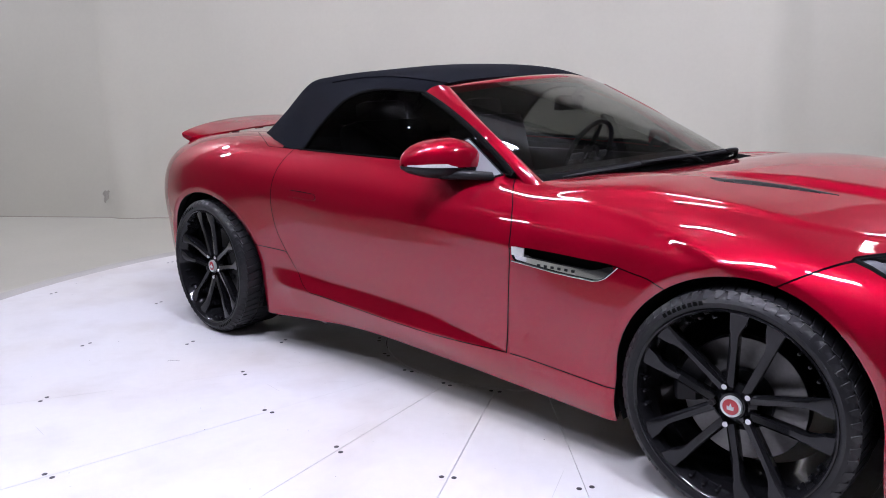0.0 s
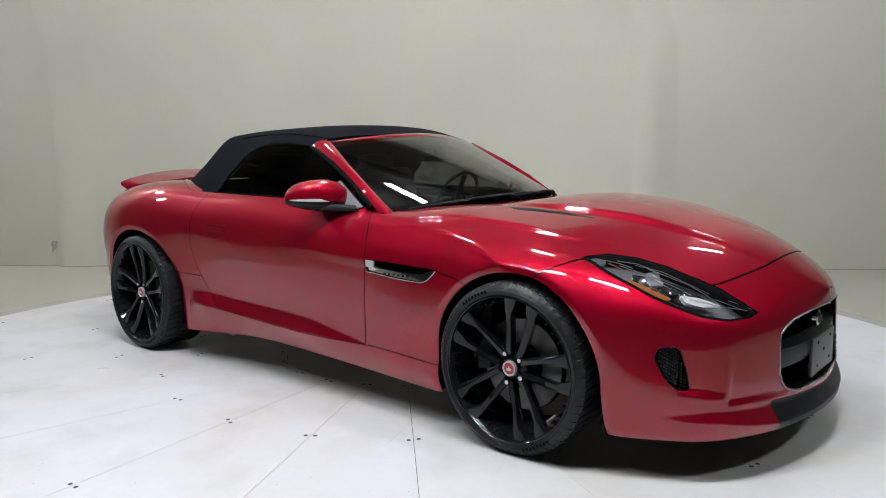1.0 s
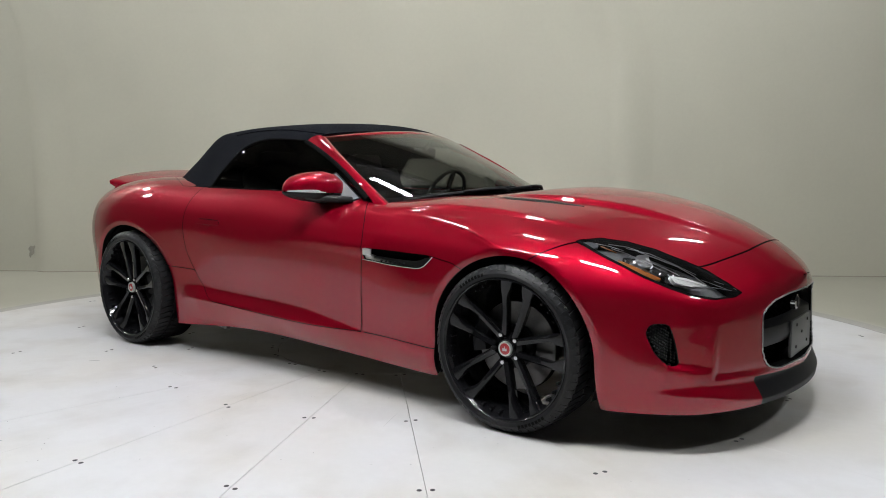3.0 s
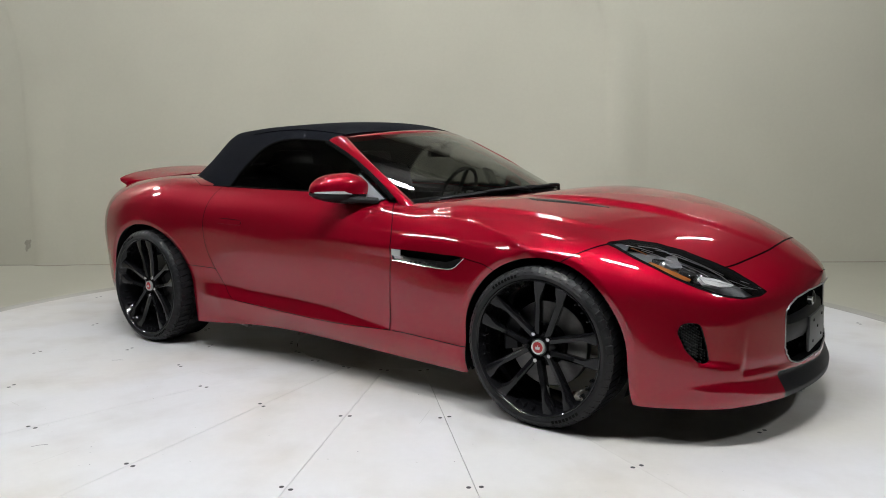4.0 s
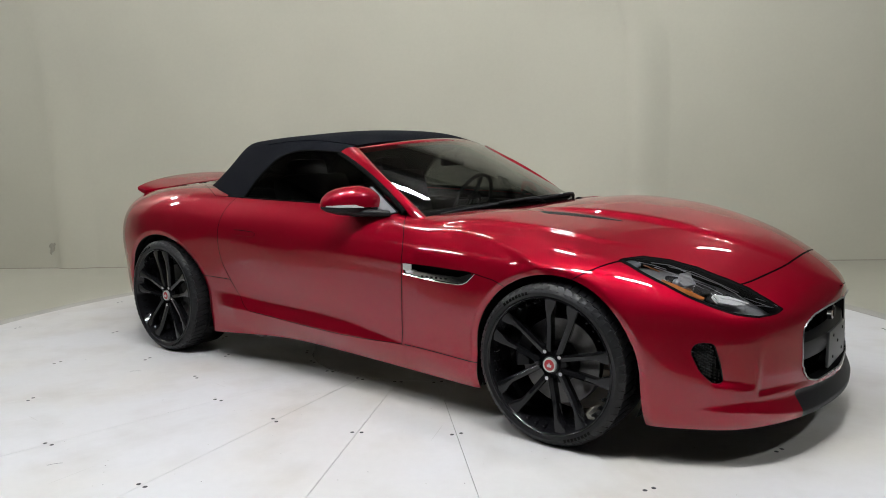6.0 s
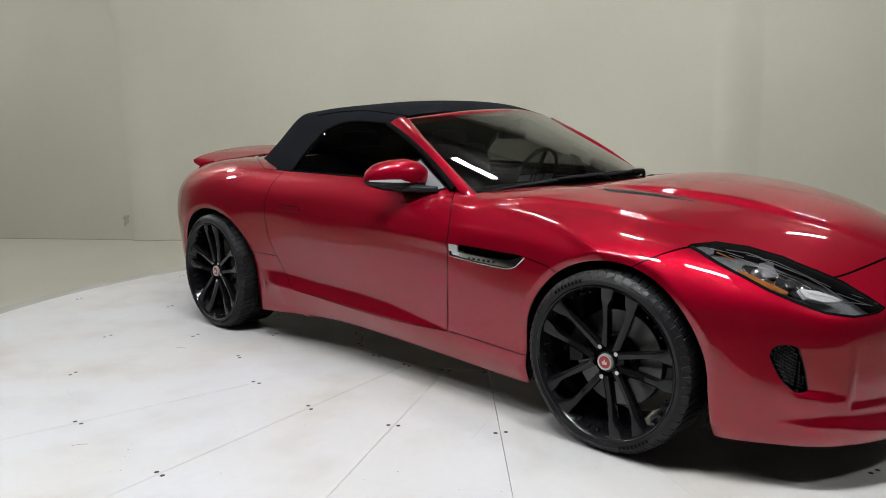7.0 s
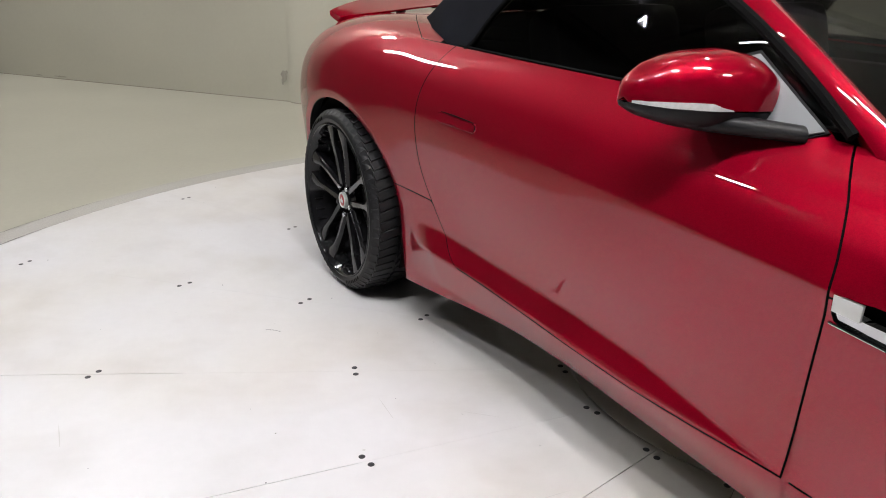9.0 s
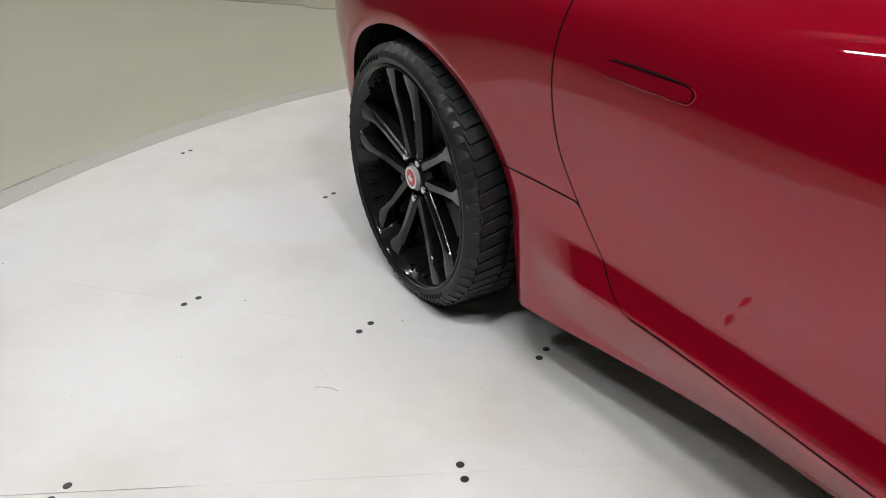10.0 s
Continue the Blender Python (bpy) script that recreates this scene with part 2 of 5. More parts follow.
def spline(t, pts, at):
    """Natural cubic spline through pts (n, d) at knots t."""
    t, pts, at = np.asarray(t, float), np.asarray(pts, float), np.asarray(at, float)
    n = len(t)
    h = np.diff(t)
    a = np.eye(n)
    r = np.zeros((n, pts.shape[1]))
    for i in range(1, n - 1):
        a[i, i - 1], a[i, i], a[i, i + 1] = h[i - 1], 2 * (h[i - 1] + h[i]), h[i]
        r[i] = 6 * ((pts[i + 1] - pts[i]) / h[i] - (pts[i] - pts[i - 1]) / h[i - 1])
    m = np.linalg.solve(a, r)
    k = np.clip(np.searchsorted(t, at) - 1, 0, n - 2)
    d0, d1, hk = (at - t[k])[:, None], (t[k + 1] - at)[:, None], h[k][:, None]
    return (m[k] * d1**3 + m[k + 1] * d0**3) / (6 * hk) + (pts[k] / hk - m[k] * hk / 6) * d1 + (pts[k + 1] / hk - m[k + 1] * hk / 6) * d0


def curve_y(knots, x):
    """The value at x of a smooth curve through (x, value) knots."""
    k = np.array(knots, float)
    x = np.clip(np.atleast_1d(np.asarray(x, float)), k[0, 0], k[-1, 0])
    return spline(k[:, 0], k[:, 1:], x)[:, 0]


def poly_sdf(x, y, poly):
    """Signed distance to an outline, negative inside."""
    p = np.array(poly, float)
    q = np.roll(p, -1, 0)
    d = np.full(x.shape, 1e9)
    inside = np.zeros(x.shape, bool)
    for (ax, ay), (bx, by) in zip(p, q):
        ex, ey = bx - ax, by - ay
        k = np.clip(((x - ax) * ex + (y - ay) * ey) / (ex * ex + ey * ey), 0, 1)
        d = np.minimum(d, np.hypot(x - ax - k * ex, y - ay - k * ey))
        cross = (ay > y) != (by > y)
        with np.errstate(divide="ignore", invalid="ignore"):
            inside ^= cross & (x < (bx - ax) * (y - ay) / (by - ay + 1e-12) + ax)
    return np.where(inside, -d, d)


def rounded(poly, r, n=5):
    """An outline with its corners rounded."""
    out = []
    k = len(poly)
    for i in range(k):
        a, b, c = (Vector(poly[(i + j) % k]) for j in (-1, 0, 1))
        u, v = (a - b), (c - b)
        e = min(r, u.length * 0.45, v.length * 0.45)
        p, q = b + u.normalized() * e, b + v.normalized() * e
        for j in range(n + 1):
            s = j / n
            out.append(tuple(p * (1 - s) ** 2 + b * 2 * s * (1 - s) + q * s * s))
    return out


# ---- the studio ----
CENTRE = Vector((-0.055, 0.0, 0))
DISC, RING = 3.13, 3.26


def studio():
    # ground: one sheet with a round well for the turntable
    bm = bmesh.new()
    n = 160
    well = [bm.verts.new((CENTRE.x + RING * math.cos(2 * math.pi * k / n), CENTRE.y + RING * math.sin(2 * math.pi * k / n), 0)) for k in range(n)]
    far = [bm.verts.new((CENTRE.x + 14 * math.cos(2 * math.pi * k / n), CENTRE.y + 14 * math.sin(2 * math.pi * k / n), 0)) for k in range(n)]
    for k in range(n):
        bm.faces.new((well[k], far[k], far[(k + 1) % n], well[(k + 1) % n]))
    ob = part("floor", bm, FLOOR_BEIGE, None)
    tagged(ob, "beige coated concrete studio floor round the turntable", "floor", kind="structure")
    bm = lathe([(RING + 0.012, -0.02), (RING + 0.012, -0.001), (DISC + 0.004, -0.001), (DISC + 0.004, -0.02)], 160, "Z", at=CENTRE)
    ob = part("trim", bm, PLATE, None)
    tagged(ob, "grey tread plate ring between turntable and floor", "floor trim", kind="structure")

    # dark dirt-filled joints along parts of the ring
    for r, a0, a1, w in ((RING, -150.5, -112, .006), (DISC + .002, -143, -115, .006), (DISC, 40, 53, .008), (RING, 36, 44, .006)):
        rows = [[CENTRE + Vector((rr * math.cos(radians(a)), rr * math.sin(radians(a)), .0006)) for rr in (r - w / 2 * k, r + w / 2 * k)] for a, k in zip(np.linspace(a0, a1, 40), [.25 + .75 * abs(noise.noise(Vector((j * .37, r, 0)))) * 1.6 for j in range(40)])]
        ob = part("trim", sheet(rows), SCREW, None, smooth=False)
        tagged(ob, "dark dirt-filled joint beside the tread plate ring", "floor joint", kind="structure")

    # unseen dark floor added on the open side, to darken reflections in the doors
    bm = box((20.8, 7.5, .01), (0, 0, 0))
    ob = part("ground", bm, DARK_FLOOR, None, smooth=False)
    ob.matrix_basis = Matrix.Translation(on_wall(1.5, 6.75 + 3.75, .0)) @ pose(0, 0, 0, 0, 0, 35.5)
    tagged(ob, "unseen dark floor added beyond the turntable to darken door reflections", "floor", kind="structure")
    for o in (1.9, 4.7, 7.5, 10.3):
        ob = part("trim", box((20.8, .16, .30), (0, 0, 0), .01), BEAM, None, smooth=False)
        ob.matrix_basis = Matrix.Translation(on_wall(1.5, o, CEIL - .15)) @ pose(0, 0, 0, 0, 0, 35.5)
        tagged(ob, "dark steel roof beam under the deck", "beam", kind="structure")
    for a in (-6, -.5, 5, 10):
        ob = part("trim", box((.12, 12.8, .22), (0, 0, 0), .01), BEAM, None, smooth=False)
        ob.matrix_basis = Matrix.Translation(on_wall(a, 6.5, CEIL - .42)) @ pose(0, 0, 0, 0, 0, 35.5)
        tagged(ob, "dark steel roof beam under the deck", "beam", kind="structure")
    # back wall with two shallow boxed columns
    bm = bmesh.new()
    prof = [(-9, 0)]
    for c in (-0.62, 5.32):
        prof += [(c + dx, 0.06 * math.sin(math.pi * (k / 12) ** .7) ** 1.2) for k, dx in enumerate(np.linspace(-.17, .30, 13))]
    prof += [(12, 0)]
    # the columns lean away to one side above head height
    levels = [(-0.02, 0), (1.6, 0), (2.1, -.01), (2.3, -.04), (2.5, -.09), (2.7, -.16), (2.9, -.23), (3.2, -.34), (3.7, -.50), (4.5, -.66), (CEIL, -.78)]
    walls = [[bm.verts.new(on_wall(a + (shift if abs(a) < 8 else 0), o, z)) for a, o in prof] for z, shift in levels]
    for lo, hi in zip(walls, walls[1:]):
        for i in range(len(prof) - 1):
            bm.faces.new((lo[i], lo[i + 1], hi[i + 1], hi[i]))
    back = [bm.verts.new(on_wall(a, -0.15, z)) for a, z in ((-9, -0.02), (12, -0.02), (12, CEIL), (-9, CEIL))]
    bm.faces.new(back)
    ob = part("wall_back", bm, WALL_PAINT, None)
    tagged(ob, "off-white painted studio wall with shallow boxed columns", "wall", kind="structure")
    # dark joint at the foot of the wall
    rows = [[on_wall(a, o + .004, z) for a, o in prof] for z in (.0, .007)]
    rows.append([on_wall(a, o - .01, .012) for a, o in prof])
    ob = part("baseboard", sheet(rows), WALL_STAIN, None)
    tagged(ob, "thin brown joint strip along the foot of the wall", "baseboard", kind="structure")
    # unseen walls added behind the camera; the unlit hall is in their colour
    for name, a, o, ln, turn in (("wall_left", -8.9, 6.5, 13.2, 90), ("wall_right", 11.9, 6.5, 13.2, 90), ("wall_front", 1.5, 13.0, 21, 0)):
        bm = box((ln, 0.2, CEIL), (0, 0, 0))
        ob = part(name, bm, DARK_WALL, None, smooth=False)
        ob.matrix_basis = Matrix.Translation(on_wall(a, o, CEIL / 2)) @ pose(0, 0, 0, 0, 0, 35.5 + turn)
        tagged(ob, "unseen hall wall, coloured dark to darken reflections in the paint", "wall", kind="structure")
    bm = box((21.2, 13.4, 0.2))
    ob = part("ceiling", bm, DARK_CEILING, None, smooth=False)
    ob.matrix_basis = Matrix.Translation(on_wall(1.5, 6.5, CEIL + 0.1)) @ pose(0, 0, 0, 0, 0, 35.5)
    tagged(ob, "grey warehouse roof deck crossed by dark beams", "ceiling", kind="structure")


studio()


def batten_lamp(along, out, z, length, turn, tubes):
    """A fluorescent batten with one, two or four tubes, hung under the roof."""
    top = new("ceiling_light")
    wide = 0.04 + 0.04 * tubes
    part("housing", box((length, wide, 0.05), (0, 0, 0.05), 0.008), WALL_PAINT, top)
    for k in range(tubes):
        dy = (k - (tubes - 1) / 2) * (0.068 if tubes == 2 else 0.05)
        part("lamp_tube", tube([(-length / 2 + 0.03, dy, 0), (length / 2 - 0.03, dy, 0)], 0.008), TUBE, top)
    for dx in (-length * .35, length * .35):
        part("hanger", tube([(dx, 0, .07), (dx, 0, CEIL - z + .05)], 0.003, 6), STEEL, top)
    top.matrix_basis = Matrix.Translation(on_wall(along, out, z)) @ pose(0, 0, 0, 0, 0, 35.5 + turn)
    tagged(top, "white %s-tube fluorescent batten hung under the roof" % {1: "single", 2: "twin", 4: "four"}[tubes], "ceiling lamp", group="ceiling lamps")
    return top


# four-tube battens at 8.2 and -3.2 along are added as unseen fill
# along the wall, out from it, height, length, turn against the wall, tubes
LAMPS = [(3.64, 2.72, 4.9, .6, -35.5, 2), (1.5, 2.5, 4.9, .9, 0, 1), (0.7, 6.4, 4.9, .9, 0, 2), (2.5, 5.8, 4.9, .9, 0, 4), (4.4, 5.7, 4.9, 1.2, 0, 4), (-1.9, 5.5, 4.9, .9, 0, 1),
         (8.2, 6.2, 4.9, .75, 0, 4), (7.0, 1.6, 4.9, .9, 0, 1), (-4.4, 1.8, 4.9, 1.1, 0, 2), (-3.2, .6, 4.9, .6, 0, 4)]
for lamp in LAMPS:
    batten_lamp(*lamp)


# ---- the car: shell ----
# x forward, right side at negative y; the axles stand at x = +-1.311
AXLE = 1.311
STATION = [-2.22, -2.13, -1.97, -1.70, -1.31, -0.92, -0.40, 0.10, 0.55, 0.92, 1.31, 1.66, 1.85, 2.00, 2.11, 2.19]
# half width and height of the long lines of the shell, tail to nose, from the sill up to the middle
LINES = []


def long_line(*yz):
    LINES.append([(x, y, z) for x, (y, z) in zip(STATION, yz)])


# sill bottom
long_line((0, .24), (.52, .24), (.75, .22), (.86, .17), (.885, .15), (.886, .16), (.825, .185), (.815, .178), (.818, .158), (.835, .148), (.85, .145), (.842, .147), (.765, .145), (.64, .148), (.43, .155), (0, .16))
# sill crest
long_line((0, .32), (.54, .32), (.78, .31), (.885, .29), (.905, .29), (.895, .318), (.855, .300), (.851, .288), (.857, .262), (.870, .235), (.88, .225), (.872, .225), (.795, .215), (.68, .21), (.47, .21), (0, .21))
# lower hollow
long_line((0, .42), (.55, .42), (.79, .41), (.905, .395), (.925, .39), (.897, .400), (.859, .372), (.856, .358), (.862, .330), (.868, .310), (.892, .325), (.88, .325), (.809, .315), (.690, .30), (.481, .30), (0, .30))
# door middle
long_line((0, .53), (.56, .53), (.80, .52), (.915, .50), (.948, .49), (.904, .495), (.873, .475), (.870, .46), (.875, .445), (.886, .445), (.908, .46), (.886, .46), (.799, .45), (.677, .44), (.465, .43), (0, .42))
# waist
long_line((0, .66), (.56, .655), (.81, .65), (.925, .64), (.960, .63), (.915, .63), (.893, .605), (.888, .60), (.884, .60), (.884, .60), (.912, .61), (.866, .59), (.778, .57), (.651, .545), (.440, .525), (0, .50))
# shoulder
long_line((0, .80), (.54, .80), (.775, .80), (.905, .80), (.937, .79), (.910, .78), (.886, .76), (.875, .755), (.863, .745), (.852, .74), (.858, .735), (.785, .69), (.69, .645), (.555, .605), (.385, .575), (0, .55))
# belt and wing crest
long_line((0, .93), (.46, .92), (.66, .91), (.79, .925), (.835, .945), (.80, .938), (.785, .925), (.762, .912), (.722, .882), (.715, .852), (.722, .81), (.655, .745), (.56, .702), (.445, .655), (.31, .615), (0, .575))
# deck and bonnet flank
long_line((0, .965), (.30, .96), (.42, .96), (.50, .965), (.50, .985), (.48, .97), (.48, .955), (.46, .94), (.44, .928), (.42, .921), (.395, .893), (.36, .834), (.32, .779), (.26, .718), (.19, .657), (0, .592))
# middle
long_line((0, .975), (0, .97), (0, .97), (0, .975), (0, .99), (0, .975), (0, .965), (0, .955), (0, .952), (0, .948), (0, .930), (0, .880), (0, .827), (0, .757), (0, .683), (0, .605))

NU, NV = 400, 190
ARCHES = ((AXLE, 0.322, 0.368, 0.368), (-1.338, 0.335, 0.402, 0.372))


def arch_distance(x, z):
    """How far a place of the side lies outside the wheel arches."""
    d = np.full(np.shape(x), 9.0)
    for cx, cz, rx, rz in ARCHES:
        low = z < cz
        side = np.abs(x - cx) - rx - 0.06 * np.clip(cz - z, 0, 1)
        d = np.minimum(d, np.where(low, side, (np.hypot((x - cx) / rx, (z - cz) / rz) - 1) * (rx + rz) / 2))
    return d


def shell_net():
    net = np.array(LINES)  # lines, stations, 3
    flip = np.array([1, -1, 1])
    # carry the net over the middle so that it runs smoothly across
    net = np.concatenate([net[:, 2:0:-1] * flip, net, net[:, -2:-4:-1] * flip], 1)
    net = np.concatenate([net, net[-2:-4:-1] * flip], 0)
    su = np.r_[0, np.cumsum(np.linalg.norm(np.diff(net[3:8], axis=1), axis=2).mean(0) + 1e-6)]
    sv = np.r_[0, np.cumsum(np.linalg.norm(np.diff(net[:, 5:14], axis=0), axis=2).mean(1) + 1e-6)]
    u = np.linspace(su[2], su[-3], NU)
    vv = np.linspace(0, sv[8], NV)
    rows = np.array([spline(su, net[i], u) for i in range(len(net))])
    grid = np.array([spline(sv, rows[:, k], vv) for k in range(NU)])  # NU, NV, 3
    # flat turned-in lips along the wheel arches
    d = arch_distance(grid[..., 0], grid[..., 2])
    lip = np.clip(1 - d / 0.024, 0, 1.4) * (grid[..., 2] < 0.8) * (grid[..., 1] > 0.5)
    grid[..., 1] -= 0.010 * lip
    x, y, z = grid[..., 0], grid[..., 1], grid[..., 2]
    # feature line from the side vent along the door
    line = 0.679 + 0.055 * (0.55 - x)
    push = 0.006 * np.clip(1 - np.abs(z - line) / 0.045, 0, 1) * np.clip((x + 0.35) / 0.8, 0, 1) * (x < 0.60) * (y > .5)
    grid[..., 1] += push
    # sharp break above the sill: the foot of the door kicks out, then the sill turns under
    top_z = np.interp(x, (-.85, -.70, -.45, -.10, .14, .52), (.395, .392, .376, .366, .350, .292))
    low_z = np.interp(x, (-.70, -.566, -.444, -.262, .034, .3, .54), (.325, .319, .311, .300, .287, .284, .288))
    peak = np.clip(top_z - low_z, 0, 1) * 0.42 * np.clip((x + .86) / .16, 0, 1) * (x < .56)
    kick = peak * np.clip((top_z - z) / np.maximum(top_z - low_z, .004), 0, 1) * np.clip(1 - (low_z - z) / .12, 0, 1)
    grid[..., 1] += kick * (y > .5)
    # stepped scoops beside the grille, deepening downwards to a ledge
    depth = np.zeros_like(x)
    for x0, x1, bot in ((1.915, 2.036, .300), (2.044, 2.150, .268)):
        sl = (x - x0) / (x1 - x0)
        floor_z = bot + (0.03 if x0 < 2 else 0.008) * (1 - sl)
        k = np.clip((.468 - z) / (.468 - floor_z), 0, 1) * np.clip((z - floor_z) / .009, 0, 1)
        fade = np.clip(1 - sl, 0, 1) ** 0.7 if x0 < 2 else np.clip(1.15 - sl, 0, 1) ** 0.8
        depth += (0.022 if x0 < 2 else 0.013) * k * fade * (sl >= 0) * (sl <= 1) * (z > .2) * (z < .47)
    grid[..., 0] -= depth * .75
    grid[..., 1] -= depth * .55
    # lower lip of the bumper, a shelf that widens towards the splitter
    top_l = np.interp(x, (1.86, 2.0, 2.12), (.236, .252, .242))
    low_l = np.interp(x, (1.86, 1.945, 2.016, 2.05, 2.12), (.235, .224, .218, .205, .178))
    shelf = .62 * np.clip(top_l - z, 0, np.maximum(top_l - low_l, 0)) * (x > 1.86)
    grid[..., 0] += shelf * .65
    grid[..., 1] += shelf * .6 * np.clip(y / .3, 0, 1)
    # ridges of the bonnet's raised middle
    mid = np.interp(x, (.95, 1.10, 1.38, 1.71, 1.92, 2.05), (.475, .456, .420, .358, .288, .22))
    ramp = np.clip((mid - y) / .045, 0, 1)
    rise = 0.016 * ramp * ramp * (3 - 2 * ramp) * np.clip((x - .95) / .35, 0, 1) * np.clip((2.10 - x) / .55, 0, 1) * (z > .6)
    grid[..., 2] += rise
    # bonnet drops to the cowl ahead of the windscreen
    ahead = x - np.interp(y, (0, .2, .4, .6, .70), (.922, .888, .790, .630, .54))
    sink = 0.030 * np.clip(1 - ahead / .34, 0, 1) ** 1.6 * np.clip((.80 - y) / .16, 0, 1) * (z > .78) * (x > .4)
    grid[..., 2] -= sink
    # crease between the bonnet and the crest of the wing
    line = np.interp(x, (.60, .735, .88, 1.0, 1.15, 1.29, 1.40, 1.52, 1.66, 1.80), (.752, .738, .706, .686, .672, .667, .66, .625, .545, .45))
    k = line - y
    edge = np.where(k < 0, np.clip(1 + k / .026, 0, 1) ** 1.3, np.clip(1 - k / .26, 0, 1) ** 2)
    fade = np.clip((x - .58) / .14, 0, 1) * np.clip((1.60 - x) / .3, 0, 1) * (z > .66)
    grid[..., 2] += 0.008 * edge * fade
    # rounded ridge of the wing, running down over the front wheel
    at = np.interp(z, (.70, .726, .756, .793, .818, .824, .83), (1.27, 1.239, 1.156, 1.026, .897, .797, .74))
    away = np.abs(x - at) * np.interp(z, (.70, .75, .80, .83), (.85, .55, .30, .16))
    swell = 0.0075 * np.exp(-(away / .034) ** 2) * (z > .64) * np.clip((x - .62) / .2, 0, 1) * np.clip((z - .655) / .06, 0, 1) * (y > .5) * (x < 1.6)
    grid[..., 1] += swell * .7
    grid[..., 2] += swell * .7
    gu = np.gradient(grid, axis=0)
    gv = np.gradient(grid, axis=1)
    nr = np.cross(gu, gv)
    nr /= np.linalg.norm(nr, axis=2, keepdims=True) + 1e-12
    if nr[NU // 2, NV // 3, 1] < 0:
        nr = -nr
    vpar = np.broadcast_to(np.interp(vv, sv[:9], np.arange(9))[None, :], (NU, NV))
    upar = np.broadcast_to(np.interp(u, su[2:-2], np.arange(16))[:, None], (NU, NV))
    data = np.concatenate([grid, nr, upar[..., None], vpar[..., None]], 2).reshape(-1, 8)
    idx = np.arange(NU * NV).reshape(NU, NV)
    faces = np.stack([idx[:-1, :-1], idx[1:, :-1], idx[1:, 1:], idx[:-1, 1:]], -1).reshape(-1, 4)
    return data, [tuple(f) for f in faces.tolist()]


SHELL = shell_net()


def clip(patch, g):
    """The part of a patch where g, one value for each vertex, is not negative."""
    data, faces = patch
    keep = g >= 0
    extra, cache, out = [], {}, []
    n = len(data)

    def cut(a, b):
        key = (a, b) if a < b else (b, a)
        if key not in cache:
            k = g[key[0]] / (g[key[0]] - g[key[1]])
            cache[key] = n + len(extra)
            extra.append(data[key[0]] * (1 - k) + data[key[1]] * k)
        return cache[key]

    inside = keep.tolist()
    for f in faces:
        c = [inside[i] for i in f]
        if all(c):
            out.append(f)
        elif any(c):
            new_f = []
            for i in range(len(f)):
                a, b = f[i], f[(i + 1) % len(f)]
                if inside[a]:
                    new_f.append(a)
                if inside[a] != inside[b]:
                    new_f.append(cut(a, b))
            if len(new_f) > 2:
                out.append(tuple(new_f))
    full = np.concatenate([data, np.array(extra)]) if extra else data
    used = sorted({i for f in out for i in f})
    back = {i: k for k, i in enumerate(used)}
    return full[used] if used else full[:0], [tuple(back[i] for i in f) for f in out]


def cut_shell(*tests, base=None):
    patch = base or SHELL
    for t in tests:
        d = patch[0]
        if not len(d):
            break
        patch = clip(patch, t(d[:, 0], d[:, 1], d[:, 2], d[:, 6], d[:, 7]))
    return patch


def panel_mesh(name, patch, side, mat, lip=0.014, whole=False, inset=0.0):
    """The mesh of a panel with turned-in edges; side -1 is the right of the car, whole joins both sides."""
    data, faces = patch
    p, nrm = data[:, :3].copy(), data[:, 3:6].copy()
    nrm /= np.linalg.norm(nrm, axis=1, keepdims=True)
    p -= nrm * inset
    if whole:
        m = np.array([1, -1, 1])
        n = len(p)
        mid = np.abs(p[:, 1]) < 1e-4
        p[mid, 1] = 0
        other = np.where(mid, np.arange(n), np.arange(n) + n)
        allp = np.concatenate([p * m, p])
        alln = np.concatenate([nrm * m, nrm])
        faces = list(faces) + [tuple(int(other[i]) for i in reversed(f)) for f in faces]
        p, nrm = allp, alln
    elif side < 0:
        p[:, 1] *= -1
        nrm[:, 1] *= -1
    else:
        faces = [tuple(reversed(f)) for f in faces]
    verts, norms = p.tolist(), nrm.tolist()
    shown = len(faces)
    if lip:
        count = {}
        for f in faces:
            for a, b in zip(f, f[1:] + f[:1]):
                count[(a, b)] = count.get((a, b), 0) + 1
        low, top = {}, {}
        extra = []
        for a, b in list(count):
            if (b, a) not in count:
                for i in (a, b):
                    if i not in low:
                        top[i] = len(verts)
                        verts.append(verts[i])
                        norms.append(norms[i])
                        low[i] = len(verts)
                        verts.append((np.array(verts[i]) - lip * np.array(norms[i])).tolist())
                        norms.append(norms[i])
                extra.append((top[b], top[a], low[a], low[b]))
        faces = list(faces) + extra
    me = mesh_of(name, verts, faces, mat, True, norms)
    # turned-in edges of red panels coloured black for the shade in the gaps
    if lip and mat is RED:
        me.materials.append(BLACK_MATT)
        for k in range(shown, len(faces)):
            me.polygons[k].material_index = 1
    return me


# shut lines, seen from the side
DOOR_REAR = [(0.25, -.42), (.29, -.49), (.315, -.56), (.365, -.64), (.42, -.69), (.478, -.73), (.575, -.782), (.66, -.797), (.79, -.797), (.855, -.79), (.94, -.762)]
SILL_LINE = [(-.70, .325), (-.566, .319), (-.444, .311), (-.262, .300), (.034, .287), (.3, .284), (.54, .289), (.75, .281), (.96, .27)]
WING_LINE = [(.50, .668), (.60, .668), (.78, .666), (.94, .662), (1.0, .652), (1.06, .641), (1.10, .622), (1.2, .56)]
BUMPER_LINE = [(1.30, .62), (1.40, .678), (1.454, .710), (1.506, .735), (1.56, .748), (1.64, .722), (1.74, .685), (1.84, .640), (1.94, .595), (2.07, .562)]
